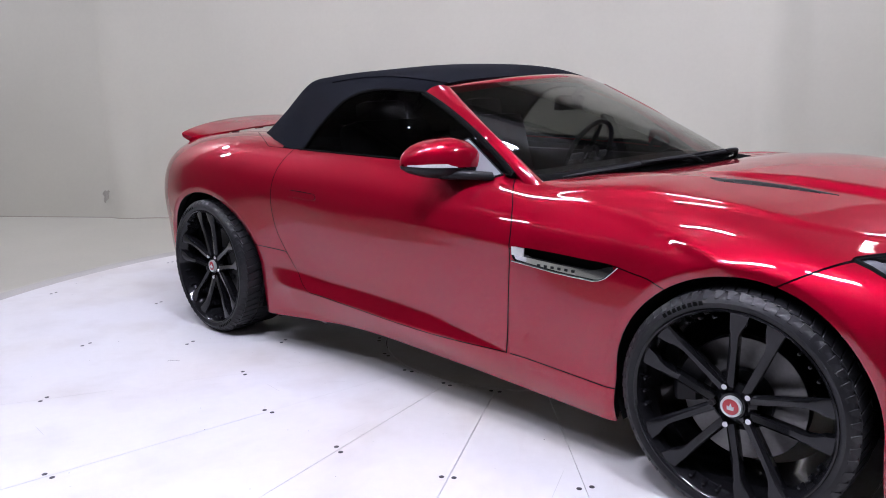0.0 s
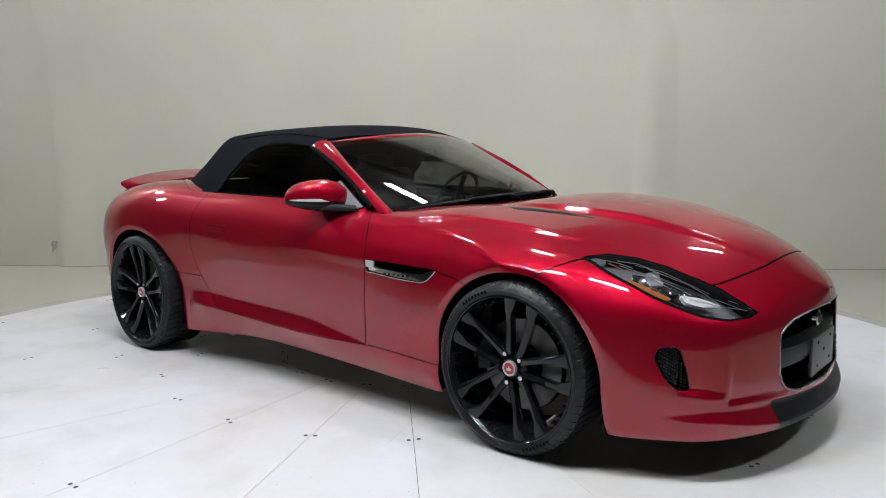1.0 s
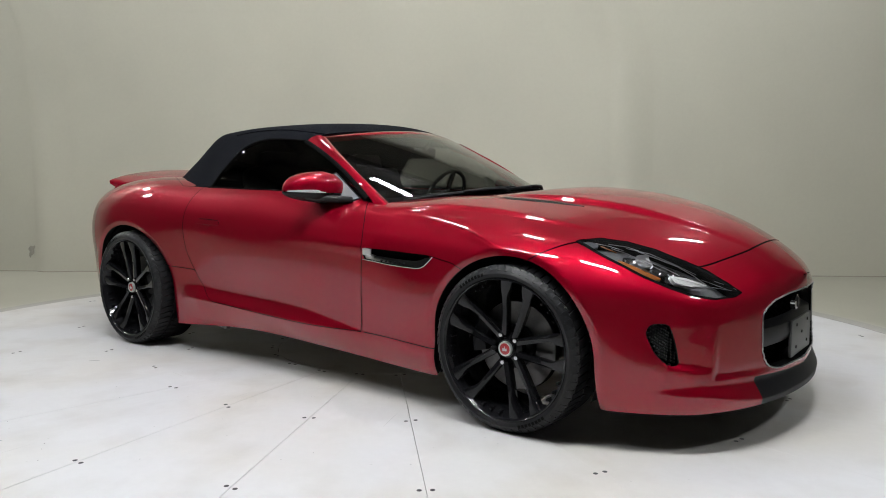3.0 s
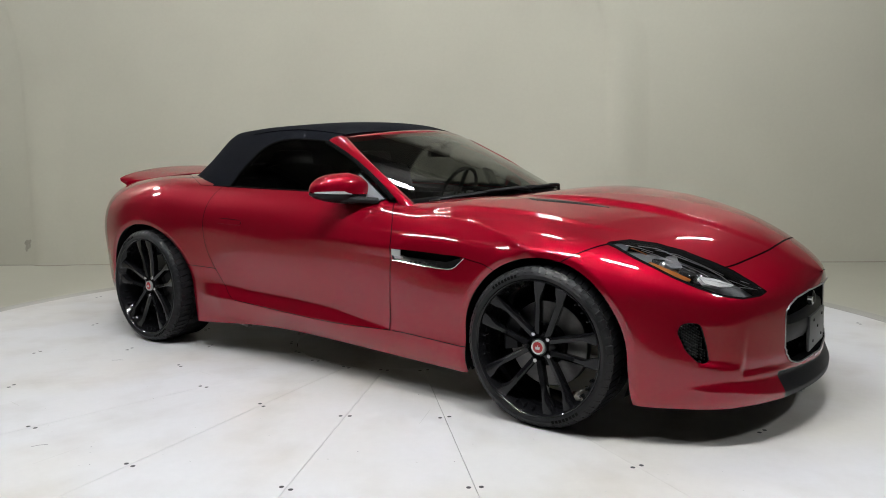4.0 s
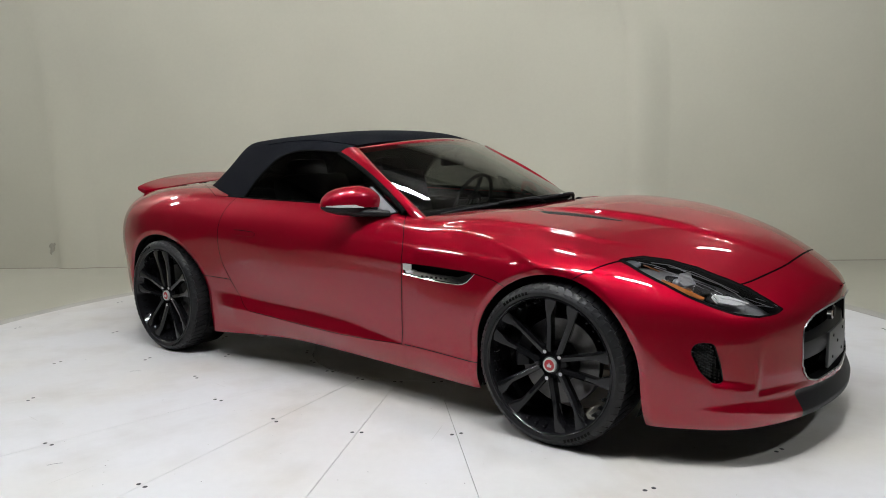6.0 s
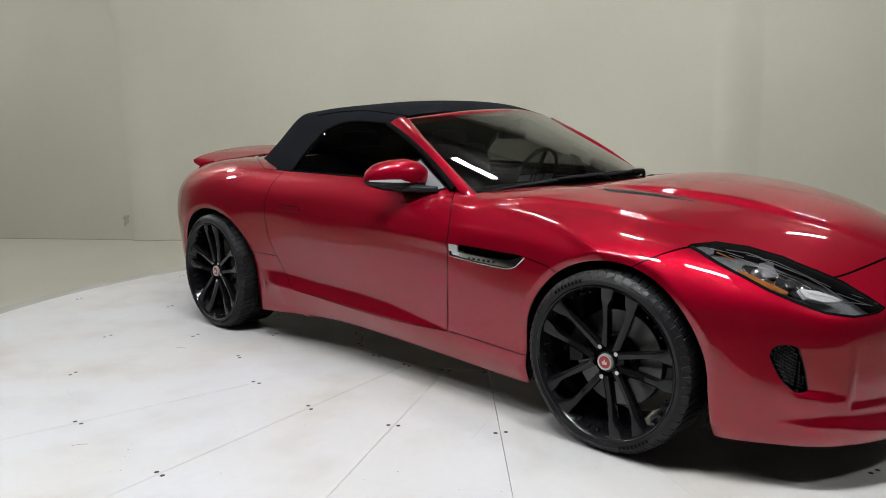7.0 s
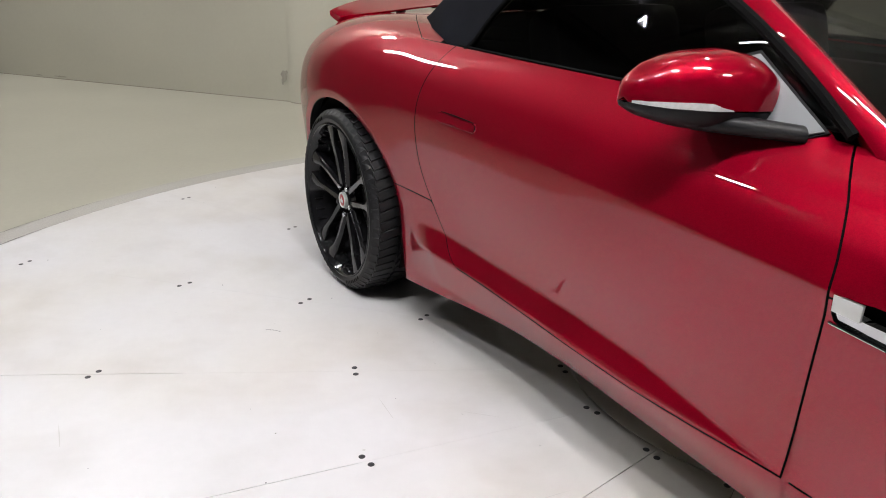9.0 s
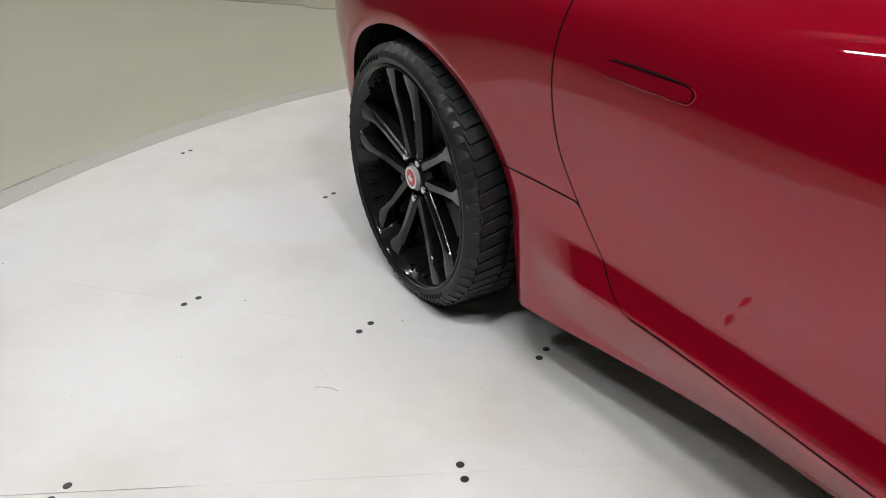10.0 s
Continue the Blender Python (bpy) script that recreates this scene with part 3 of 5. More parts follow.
HEADLIGHT = [(1.54, .752), (1.596, .758), (1.687, .745), (1.786, .719), (1.887, .680), (1.957, .648), (2.027, .604), (2.07, .572), (2.062, .563), (2.02, .560), (1.96, .575), (1.885, .605), (1.805, .639), (1.735, .672), (1.648, .709), (1.584, .737)]
FOG = [(1.851, .472), (1.874, .481), (1.913, .478), (1.932, .40), (1.942, .331), (1.92, .326), (1.875, .372), (1.842, .443)]
SIDE_VENT = [(.551, .679), (.72, .674), (.86, .668), (.942, .661), (.905, .622), (.86, .608), (.72, .612), (.553, .627)]
COWL = [(0, .940), (.2, .907), (.4, .810), (.6, .648), (.70, .56), (.80, .44)]
BONNET_FRONT = [(0, 2.047), (.16, 2.038), (.30, 2.014), (.42, 1.98), (.51, 1.948), (.60, 1.90), (.72, 1.82)]
G = 0.0020
GRILLE = rounded([(-.01, .553), (.20, .548), (.33, .53), (.40, .49), (.40, .33), (.36, .285), (.29, .268), (-.01, .262)], .03)


DOOR_FRONT = [(.25, .508), (.30, .513), (.45, .530), (.60, .541), (.70, .541), (.78, .520), (.84, .482), (.88, .442), (.92, .40)]


def door_front(z):
    return curve_y(DOOR_FRONT, np.ravel(z)).reshape(np.shape(z))


belt = lambda x, y, z, u, v: np.interp(x, (-1.25, -.95), (6.55, 6.0)) - v
above_belt = lambda x, y, z, u, v: v - np.interp(x, (-1.25, -.95), (6.56, 6.01))
arches = lambda x, y, z, u, v: np.where((z < 0.8) & (y > 0.4), arch_distance(x, z), 1.0)


def outside(poly, gap=0.0, when=None):
    def test(x, y, z, u, v):
        d = poly_sdf(x, z, poly) - gap
        return d if when is None else np.where(when(x, y, z), d, 1.0)
    return test


def car():
    top = new("car")
    tagged(top, "dark red metallic convertible with raised black soft top on the turntable", "car")
    low_edge = [lambda x, y, z, u, v: v - 0.0]
    door = [lambda x, y, z, u, v: x - curve_y(DOOR_REAR, z) - G, lambda x, y, z, u, v: door_front(z) - x - .0026,
            lambda x, y, z, u, v: z - curve_y(SILL_LINE, x) - G, belt]
    wing = [lambda x, y, z, u, v: x - door_front(z) - G, lambda x, y, z, u, v: curve_y(WING_LINE, x) - z - G, lambda x, y, z, u, v: 1.25 - x,
            lambda x, y, z, u, v: z - curve_y(SILL_LINE, x) - G, arches, outside(rounded(SIDE_VENT, .02), 0, lambda x, y, z: y > .4)]
    sill = [lambda x, y, z, u, v: x + 1.32, lambda x, y, z, u, v: 1.31 - x, arches,
            lambda x, y, z, u, v: np.maximum(curve_y(SILL_LINE, x) - z, np.minimum(np.where(z < .25, -1, curve_y(DOOR_REAR, z) - x), 0.482 - 0.03 * (x + .75) - z)) - G]
    quarter = [lambda x, y, z, u, v: np.where(z > .3, curve_y(DOOR_REAR, z) - x, -.42 - x) - G, lambda x, y, z, u, v: np.where(x > -1.31, z - 0.482 + 0.03 * (x + .75), 1) - G, arches, belt,
               lambda x, y, z, u, v: np.abs(np.hypot(x + 1.925, z - .853) - .068) - .0016]
    bonnet_side = lambda x, y, z, u, v: np.where(v > 6.3, 1, z - np.where(x < .53, -1, np.where(x < 1.31, curve_y(WING_LINE, x), curve_y(BUMPER_LINE, x) + .0018))) - G
    bonnet = [lambda x, y, z, u, v: np.where(v < 6.0, x - door_front(z) - G, x - np.interp(y, [c[0] for c in COWL], [c[1] for c in COWL])),
              bonnet_side, arches,
              lambda x, y, z, u, v: curve_y(BONNET_FRONT, y) - x - .0045,
              outside(rounded(SIDE_VENT, .02), 0, lambda x, y, z: y > .4), outside(HEADLIGHT, 0.004, lambda x, y, z: y > .2)]
    front_of = lambda x, y, z, u, v: np.where(x < 1.31, -1, np.maximum(np.where(v < 6.3, curve_y(BUMPER_LINE, x) - z, -1), x - curve_y(BONNET_FRONT, y))) - G
    chin = lambda x, y, z, u, v: np.minimum(0.430 + 0.2 * (z - .15) - y, 0.238 + 0.05 * y - z)
    grille = lambda x, y, z, u, v: np.where((x > 1.9), poly_sdf(y, z, GRILLE), 1.0)
    bumper = [front_of, arches, outside(HEADLIGHT, 0.004, lambda x, y, z: y > .2), outside(rounded(FOG, .02), 0.0, lambda x, y, z: y > .3), grille]
    for side, sname in ((-1, "right"), (1, "left")):
        link("door", panel_mesh("door", cut_shell(*door), side, RED), top)
        link("wing", panel_mesh("wing", cut_shell(*wing), side, RED), top)
        link("sill", panel_mesh("sill", cut_shell(*sill), side, RED), top)
        link("rear_wing", panel_mesh("rear_wing", cut_shell(*quarter), side, RED), top)
    link("bonnet", panel_mesh("bonnet", cut_shell(*bonnet), 0, RED, whole=True), top)
    link("front_bumper", panel_mesh("front_bumper", cut_shell(*bumper, lambda *a: -chin(*a)), 0, RED, whole=True), top)
    link("splitter", panel_mesh("splitter", cut_shell(*bumper, chin), 0, BLACK_SATIN, whole=True), top, "satin black chin splitter")
    deck = [above_belt, lambda x, y, z, u, v: -0.85 - x]
    link("boot_lid", panel_mesh("boot_lid", cut_shell(*deck), 0, RED, whole=True), top)
    # black shell added behind the panels, in place of shade in the gaps
    inner = [arches, lambda x, y, z, u, v: np.where(v > 5.95, np.maximum(-0.9 - x, x - 0.62), 1), outside(rounded(FOG, .02), 0.0, lambda x, y, z: y > .3),
             grille, outside(HEADLIGHT, 0.0, lambda x, y, z: y > .2), outside(rounded(SIDE_VENT, .02), 0, lambda x, y, z: y > .4)]
    link("inner_shell", panel_mesh("inner_shell", cut_shell(*inner), 0, BLACK_MATT, whole=True, inset=0.016, lip=0.03), top)
    return top


CAR = car()


# ---- windscreen, soft top, side glass ----
def screen(s, t):
    """A place on the windscreen: s across from -1 (right) to 1, t from the base up."""
    c = 1 - abs(s) ** 1.5
    b = np.array((0.535 + 0.345 * c, 0.690 * s, 0.872 + 0.056 * c))
    e = np.array((0.003 + 0.170 * c, 0.585 * s, 1.198 + 0.036 * c))
    p = b * (1 - t) + e * t
    bulge = 0.010 * 4 * t * (1 - t)
    return p + np.array((0.55, 0, 0.83)) * bulge * (0.35 + 0.65 * c) + np.array((0, s, 0)) * 0.012 * 4 * t * (1 - t)


def header(s):
    """The rear edge of the screen rail."""
    c = 1 - s * s
    return np.array((-0.085 + 0.190 * c, 0.628 * s, 1.181 + 0.062 * c))


def pillar_out(t):
    b, e = np.array((0.468, 0.738, 0.886)), np.array((-0.085, 0.628, 1.181))
    return b * (1 - t) + e * t + np.array((0.02, 0.010, 0.022)) * 4 * t * (1 - t)


def glasshouse():
    n = 40
    rows = [[screen(s, t) for s in np.linspace(-1, 1, n)] for t in np.linspace(-0.03, 1, 24)]
    part("windscreen", thick(sheet(rows), 0.004), WINDSCREEN, CAR, "tinted laminated windscreen")
    # screen frame: two pillars and the rail, one painted piece
    bm = bmesh.new()
    for side in (-1, 1):
        flip = np.array((1, side, 1))
        rows = []
        for t in np.linspace(-0.12, 1, 30):
            i, o = screen(1, t), pillar_out(t)
            up = np.array((0.45, 0.35, 0.55)) * 0.028
            mid = (i + o) / 2 + up
            pts = [i + np.array((-.01, -.01, -.03)), i, i * .75 + o * .25 + up * .75, mid, i * .25 + o * .75 + up * .75, o, o + np.array((-.02, -.02, -.012))]
            rows.append([p * flip for p in pts])
        bm = sheet(rows, bm)
    rows = []
    for s in np.linspace(-1, 1, 50):
        i, o = screen(s, 1), header(s)
        up = np.array((0.1, 0, 1)) * 0.008
        rows.append([i + np.array((0, 0, -.02)), i, i * .7 + o * .3 + up * .8, i * .35 + o * .65 + up, o, o + np.array((0, 0, -.03))])
    bm = sheet(rows, bm)
    part("windscreen_frame", bm, RED, CAR)
    # black rubber between frame and side glass
    for side in (-1, 1):
        pts = [pillar_out(t) * np.array((1, side, 1)) + np.array((-.012, 0, -.006)) for t in np.linspace(0.03, 1.0, 20)]
        part("pillar_seal", tube(pts, 0.012), BLACK_MATT, CAR)


EDGE = [(-.085, .632, 1.183), (-.27, .668, 1.198), (-.40, .693, 1.186), (-.50, .715, 1.148), (-.58, .737, 1.085), (-.66, .762, 1.005), (-.735, .79, .93), (-.88, .778, .953), (-1.03, .73, .973), (-1.165, .68, .986)]
UPPER = [(-.03, .56, 1.212), (-.22, .595, 1.236), (-.36, .605, 1.243), (-.50, .612, 1.240), (-.66, .612, 1.228), (-.80, .605, 1.212), (-.92, .605, 1.178), (-1.03, .635, 1.09), (-1.12, .645, 1.03), (-1.24, .60, .99)]
MIDDLE = [(.025, .40, 1.232), (-.13, .42, 1.268), (-.30, .43, 1.282), (-.46, .44, 1.281), (-.64, .44, 1.272), (-.83, .44, 1.250), (-.98, .44, 1.212), (-1.10, .46, 1.12), (-1.22, .46, 1.05), (-1.36, .40, .99)]
CROWN = [(.110, 0, 1.248), (-.05, 0, 1.288), (-.25, 0, 1.303), (-.42, 0, 1.306), (-.60, 0, 1.30), (-.82, 0, 1.283), (-1.02, 0, 1.245), (-1.18, 0, 1.16), (-1.34, 0, 1.07), (-1.50, 0, .99)]


def soft_top():
    m = np.array((1, -1, 1))
    lines = [np.array(k) for k in (EDGE, UPPER, MIDDLE, CROWN)]
    lines = [k * m for k in lines] + [k for k in lines[2::-1]]
    sw = np.arange(10.0)
    w = np.linspace(0, 9, 80)
    rails = np.array([spline(sw, k, w) for k in lines])
    t = np.array((0, .9, 2.1, 3.6, 5.1, 6.3, 7.2))
    at = np.linspace(0, 7.2, 61)
    rows = [spline(t, rails[:, k], at) for k in range(80)]
    rows = [[r[0] + np.array((0, .02, -.012))] + list(r) + [r[-1] + np.array((0, -.02, -.012))] for r in rows]
    part("soft_top", thick(sheet(rows), 0.006), CLOTH, CAR, "black fabric folding roof, raised")
    # raised piping along the side seam
    for f in (1, -1):
        pts = [p * np.array((1, f, 1)) + np.array((0, 0, .002)) for p in spline(sw, np.array(UPPER) * m, np.linspace(.0, 4.2, 40)) * 1.0]
        part("roof_seam", tube(pts, 0.004), CLOTH, CAR)
    return rails


def belt_at(x):
    k = np.array([(a[0], a[1], a[2]) for a in LINES[6]])
    return curve_y(k[:, (0, 1)], x), curve_y(k[:, (0, 2)], x)


def side_windows():
    edge = spline(np.arange(10.0), np.array(EDGE), np.linspace(0, 6, 60))
    pil = np.array([pillar_out(t) for t in np.linspace(0, 1, 20)])
    top = np.concatenate([edge[::-1], pil[::-1]])
    xs = np.linspace(-.752, .455, 60)
    zt = np.interp(xs, top[:, 0], top[:, 2])
    yt = np.interp(xs, top[:, 0], top[:, 1])
    yb, zb = belt_at(xs)
    for side in (-1, 1):
        rows = []
        for k, x in enumerate(xs):
            row = []
            for q in np.linspace(0, 1, 10):
                row.append((x, side * ((yb[k] - .012) * (1 - q) + (yt[k] - .006) * q + .018 * 4 * q * (1 - q) * (zt[k] - zb[k]) / .28), (zb[k] - .01) * (1 - q) + zt[k] * q))
            rows.append(row)
        part("side_window", thick(sheet(rows), 0.004), SIDE_GLASS, CAR, "dark tinted side window")
        low = [(x, side * (b - .004), z + .004) for x, b, z in zip(xs, yb, zb)]
        part("window_seal", tube(low, 0.0032), BLACK_MATT, CAR)
        arc = [p * np.array((1, side, 1)) + np.array((0.004, 0, -.006)) for p in edge]
        part("window_seal", tube(arc, 0.005), BLACK_MATT, CAR)


glasshouse()
soft_top()
side_windows()


# ---- wheels ----
def wheel(x, y, width, turn, side, r):
    """One wheel, built with its face towards -y, then set on its side of the car."""
    hub = new("wheel")
    hub.parent = CAR
    f = -width / 2
    k_rim = .852 * r / .268  # rim against a 0.268 m pattern
    prof = [(.258 * k_rim, f + .012), (.266 * k_rim, f + .006), (.270 * k_rim, f + .001), (.85 * r + .016, f - .003), (r - .020, f + .004), (r - .009, f + .017), (r - .0065, f + .036), (r - .007, f + .06), (r - .007, -f - .06), (r - .006, -f - .02), (.300, -f), (.254, -f - .01)]
    part("tyre", lathe(prof, 96), RUBBER, hub, "black low-profile road tyre")
    # tread blocks round the shoulder
    bm = bmesh.new()
    for k in range(60):
        a = 2 * math.pi * k / 60
        for y0, long, wide, lean, h in ((f + .058, .072, .0292, 14, -.0008), (f + .130, .052, .0300, -16, .0002)):
            own = box((wide, long, .010), (0, 0, 0), .0012, segs=1)
            own.transform(pose(0, 0, 0, 0, math.degrees(-a) + 90, 0) @ pose(0, y0, r - .0055 + h, 4 if y0 < f + .1 else 0, 0, lean))
            bm = merge(own, bm)
    for k in range(60):
        a = 2 * math.pi * (k + .3) / 60
        own = box((.0270, .028, .007), (0, 0, 0), .0014, segs=1)
        own.transform(pose(0, 0, 0, 0, math.degrees(-a) + 90, 0) @ pose(0, f + .0138, r - .0158, 45, 0, 10))
        bm = merge(own, bm)
    part("tread", bm, RUBBER, hub, "siped tread blocks")
    # rim: outer lip and deep barrel
    barrel = [(.268, f + .006), (.2665, f + .001), (.2625, f), (.2590, f + .003), (.2565, f + .010), (.250, f + .024), (.240, f + .05), (.224, f + .12), (.218, -f - .03), (.225, -f - .02)]
    part("rim", lathe([(a * k_rim, h) for a, h in barrel], 96), BLACK_GLOSS, hub, "gloss black alloy rim")
    hubf = f + .034
    for k in range(5):
        for sgn in (-1, 1):
            a = math.radians(turn + 72 * k)
            own = bmesh.new()
            sec = []
            for q in (0, .15, .3, .45, .6, .68, .76, .84, .92, 1):
                rad = .050 + q * (.2590 * k_rim - .050)
                # the flank away from the pair runs straight, the other flares towards its twin near the rim
                inn = np.interp(q, (0, .6, .68, .76, .84, 1), (.0105, .0340, .0352, .0325, .0260, .0205))
                out = np.interp(q, (0, .6, 1), (.0390, .0615, .0800))
                ridge = inn + (out - inn) * np.interp(q, (0, .6, 1), (.7, .55, .42))
                deep = hubf + .002 - np.interp(q, (0, .5, .75, 1), (0, .009, .018, .026))
                sec.append([(rad, sgn * inn, deep + .010), (rad, sgn * (inn + .0022), deep + .003), (rad, sgn * ridge, deep), (rad, sgn * (out - .003), deep + .0045), (rad, sgn * out, deep + .010),
                            (rad, sgn * (out - .008), deep + .044), (rad, sgn * (inn + .006), deep + .044)])
            vs = [[own.verts.new((p[0] * math.cos(a) - p[1] * math.sin(a), p[2], p[0] * math.sin(a) + p[1] * math.cos(a))) for p in s] for s in sec]
            for s0, s1 in zip(vs, vs[1:]):
                for i in range(7):
                    own.faces.new((s0[i], s0[(i + 1) % 7], s1[(i + 1) % 7], s1[i]))
            own.faces.new(vs[0])
            own.faces.new(vs[-1][::-1])
            ob = part("spoke", own, BLACK_GLOSS, hub)
    part("hub", lathe([(.0, hubf + .004), (.036, hubf + .004), (.040, hubf + .014), (.060, hubf + .024), (.064, hubf + .05), (0, hubf + .05)], 48), BLACK_GLOSS, hub)
    part("centre_cap", lathe([(0, hubf - .008), (.0195, hubf - .0078), (.0235, hubf - .0064), (.0235, hubf + .006)], 40), RED_CAP, hub, "red enamel centre cap")
    part("cap_ring", lathe([(.0225, hubf - .0066), (.0232, hubf - .0080), (.0285, hubf - .0076), (.0300, hubf + .006)], 40), SATIN_CHROME, hub, "chrome ring round the cap")
    # plain badge on the cap
    part("cap_badge", slab([(-.009, -.008), (.009, -.008), (.010, .003), (.004, .001), (0, .011), (-.004, .001), (-.010, .003)], .0012, m=pose(0, hubf - .0079, 0, 90, 0, 0)), WHITE_LETTER, hub)
    for k in range(5):
        a = math.radians(turn + 36 + 72 * k)
        c = (.057 * math.cos(a), 0, .057 * math.sin(a))
        part("lug_nut", lathe([(0, hubf - .006), (.0078, hubf - .005), (.0098, hubf - .001), (.0102, hubf + .012)], 12, at=c), CHROME if k != 1 else BLACK_SATIN, hub)
    # studs round the barrel's edge
    for k in range(40):
        a = 2 * math.pi * (k + .5) / 40
        dd = min(abs((math.degrees(a) - turn - 72 * j + 180) % 360 - 180) for j in range(5))
        if dd > 22:
            c = (.242 * k_rim * math.cos(a), 0, .242 * k_rim * math.sin(a))
            part("rim_stud", lathe([(0, f + .016), (.0045, f + .018), (.006, f + .024), (.006, f + .05)], 8, at=c), BLACK_GLOSS, hub)
    part("brake_disc", lathe([(.09, .0), (.175, .0), (.178, .004), (.178, .03), (.09, .03)], 64, at=(0, f + .115, 0), closed=True), STEEL, hub, "bare steel brake disc")
    part("brake_bell", lathe([(0, -.03), (.075, -.03), (.088, -.02), (.09, .03)], 40, at=(0, f + .115, 0)), BLACK_SATIN, hub)
    a = math.radians(165 if x > 0 else 15)
    own = bmesh.new()
    rows = [[(rr * math.cos(b), yy, rr * math.sin(b)) for rr, yy in ((.105, .085), (.120, .070), (.175, .070), (.192, .085), (.192, .150))] for b in np.linspace(a - .48, a + .48, 14)]
    own = sheet(rows, own)
    own.transform(Matrix.Translation((0, f, 0)))
    part("brake_caliper", thick(own, .01), BLACK_SATIN, hub)
    # raised sidewall marks: a row of moulded bars, twice round the tyre
    for b0 in (-62, 118):
        for k in range(8):
            arc = [radians(b0 - 12 + 3.2 * k + d) for d in (0, 1.1, 2.2)]
            bm = sheet([[(rr * math.cos(b), f - .0036 + off, rr * math.sin(b)) for rr, off in ((.85 * r + .011, 0), (.85 * r + .017, -.0008), (.85 * r + .023, .0004))] for b in arc])
            part("sidewall_mark", bm, BLACK_MATT, hub, "moulded black bar on the sidewall")
    hub.matrix_basis = pose(x, y, r - .003) @ (pose(0, 0, 0, 0, 0, 180) if side > 0 else Matrix())
    return hub


for spec in ((AXLE, -.788, .255, 77, -1, .331), (-AXLE, -.818, .295, 93, -1, .338), (AXLE, .788, .255, 40, 1, .331), (-AXLE, .810, .295, 20, 1, .338)):
    wheel(*spec)


def wheel_tubs():
    for cx, cz, r, rz in ARCHES:
        for side in (-1, 1):
            rows = []
            for a in np.linspace(-0.42, math.pi + .42, 40):
                rr = r + .012
                rows.append([(cx + rr * math.cos(a), side * yy, max(.17, cz + (rz + .012) * math.sin(a))) for yy in (.845 if cx > 0 else .885, .82, .70, .52)])
            bm = sheet(rows)
            rows = [[(cx + k * (r + .012) * math.cos(a), side * .52, max(.17, cz + k * (rz + .012) * math.sin(a))) for k in (0, 1)] for a in np.linspace(-0.42, math.pi + .42, 40)]
            bm = sheet(rows, bm)
            part("wheel_arch_liner", bm, LINER, CAR)
    # underbody coloured pale so that the shadow below it is lifted
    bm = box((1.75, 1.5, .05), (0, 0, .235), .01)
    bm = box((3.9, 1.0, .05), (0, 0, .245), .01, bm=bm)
    part("underbody", bm, UNDERBODY_FILL, CAR)


wheel_tubs()


# ---- fittings of the car ----
def inside(poly, when=None):
    def test(x, y, z, u, v):
        d = -poly_sdf(x, z, poly)
        return d if when is None else np.where(when(x, y, z), d, -1.0)
    return test


def surface(x, z):
    """Half width and normal of the shell's side at x, z."""
    d = SHELL[0]
    q = (d[:, 0] - x) ** 2 + (d[:, 2] - z) ** 2 + (d[:, 7] > 6.5) * 9
    k = np.argpartition(q, 5)[:5]
    w = 1 / (q[k] + 4e-6)
    w /= w.sum()
    return w @ d[k, 1], w @ d[k, 3:6]


def side_place(x, z, out=0.0, side=-1):
    y, n = surface(x, z)
    return Vector((x + n[0] * out, side * (y + n[1] * out), z + n[2] * out))


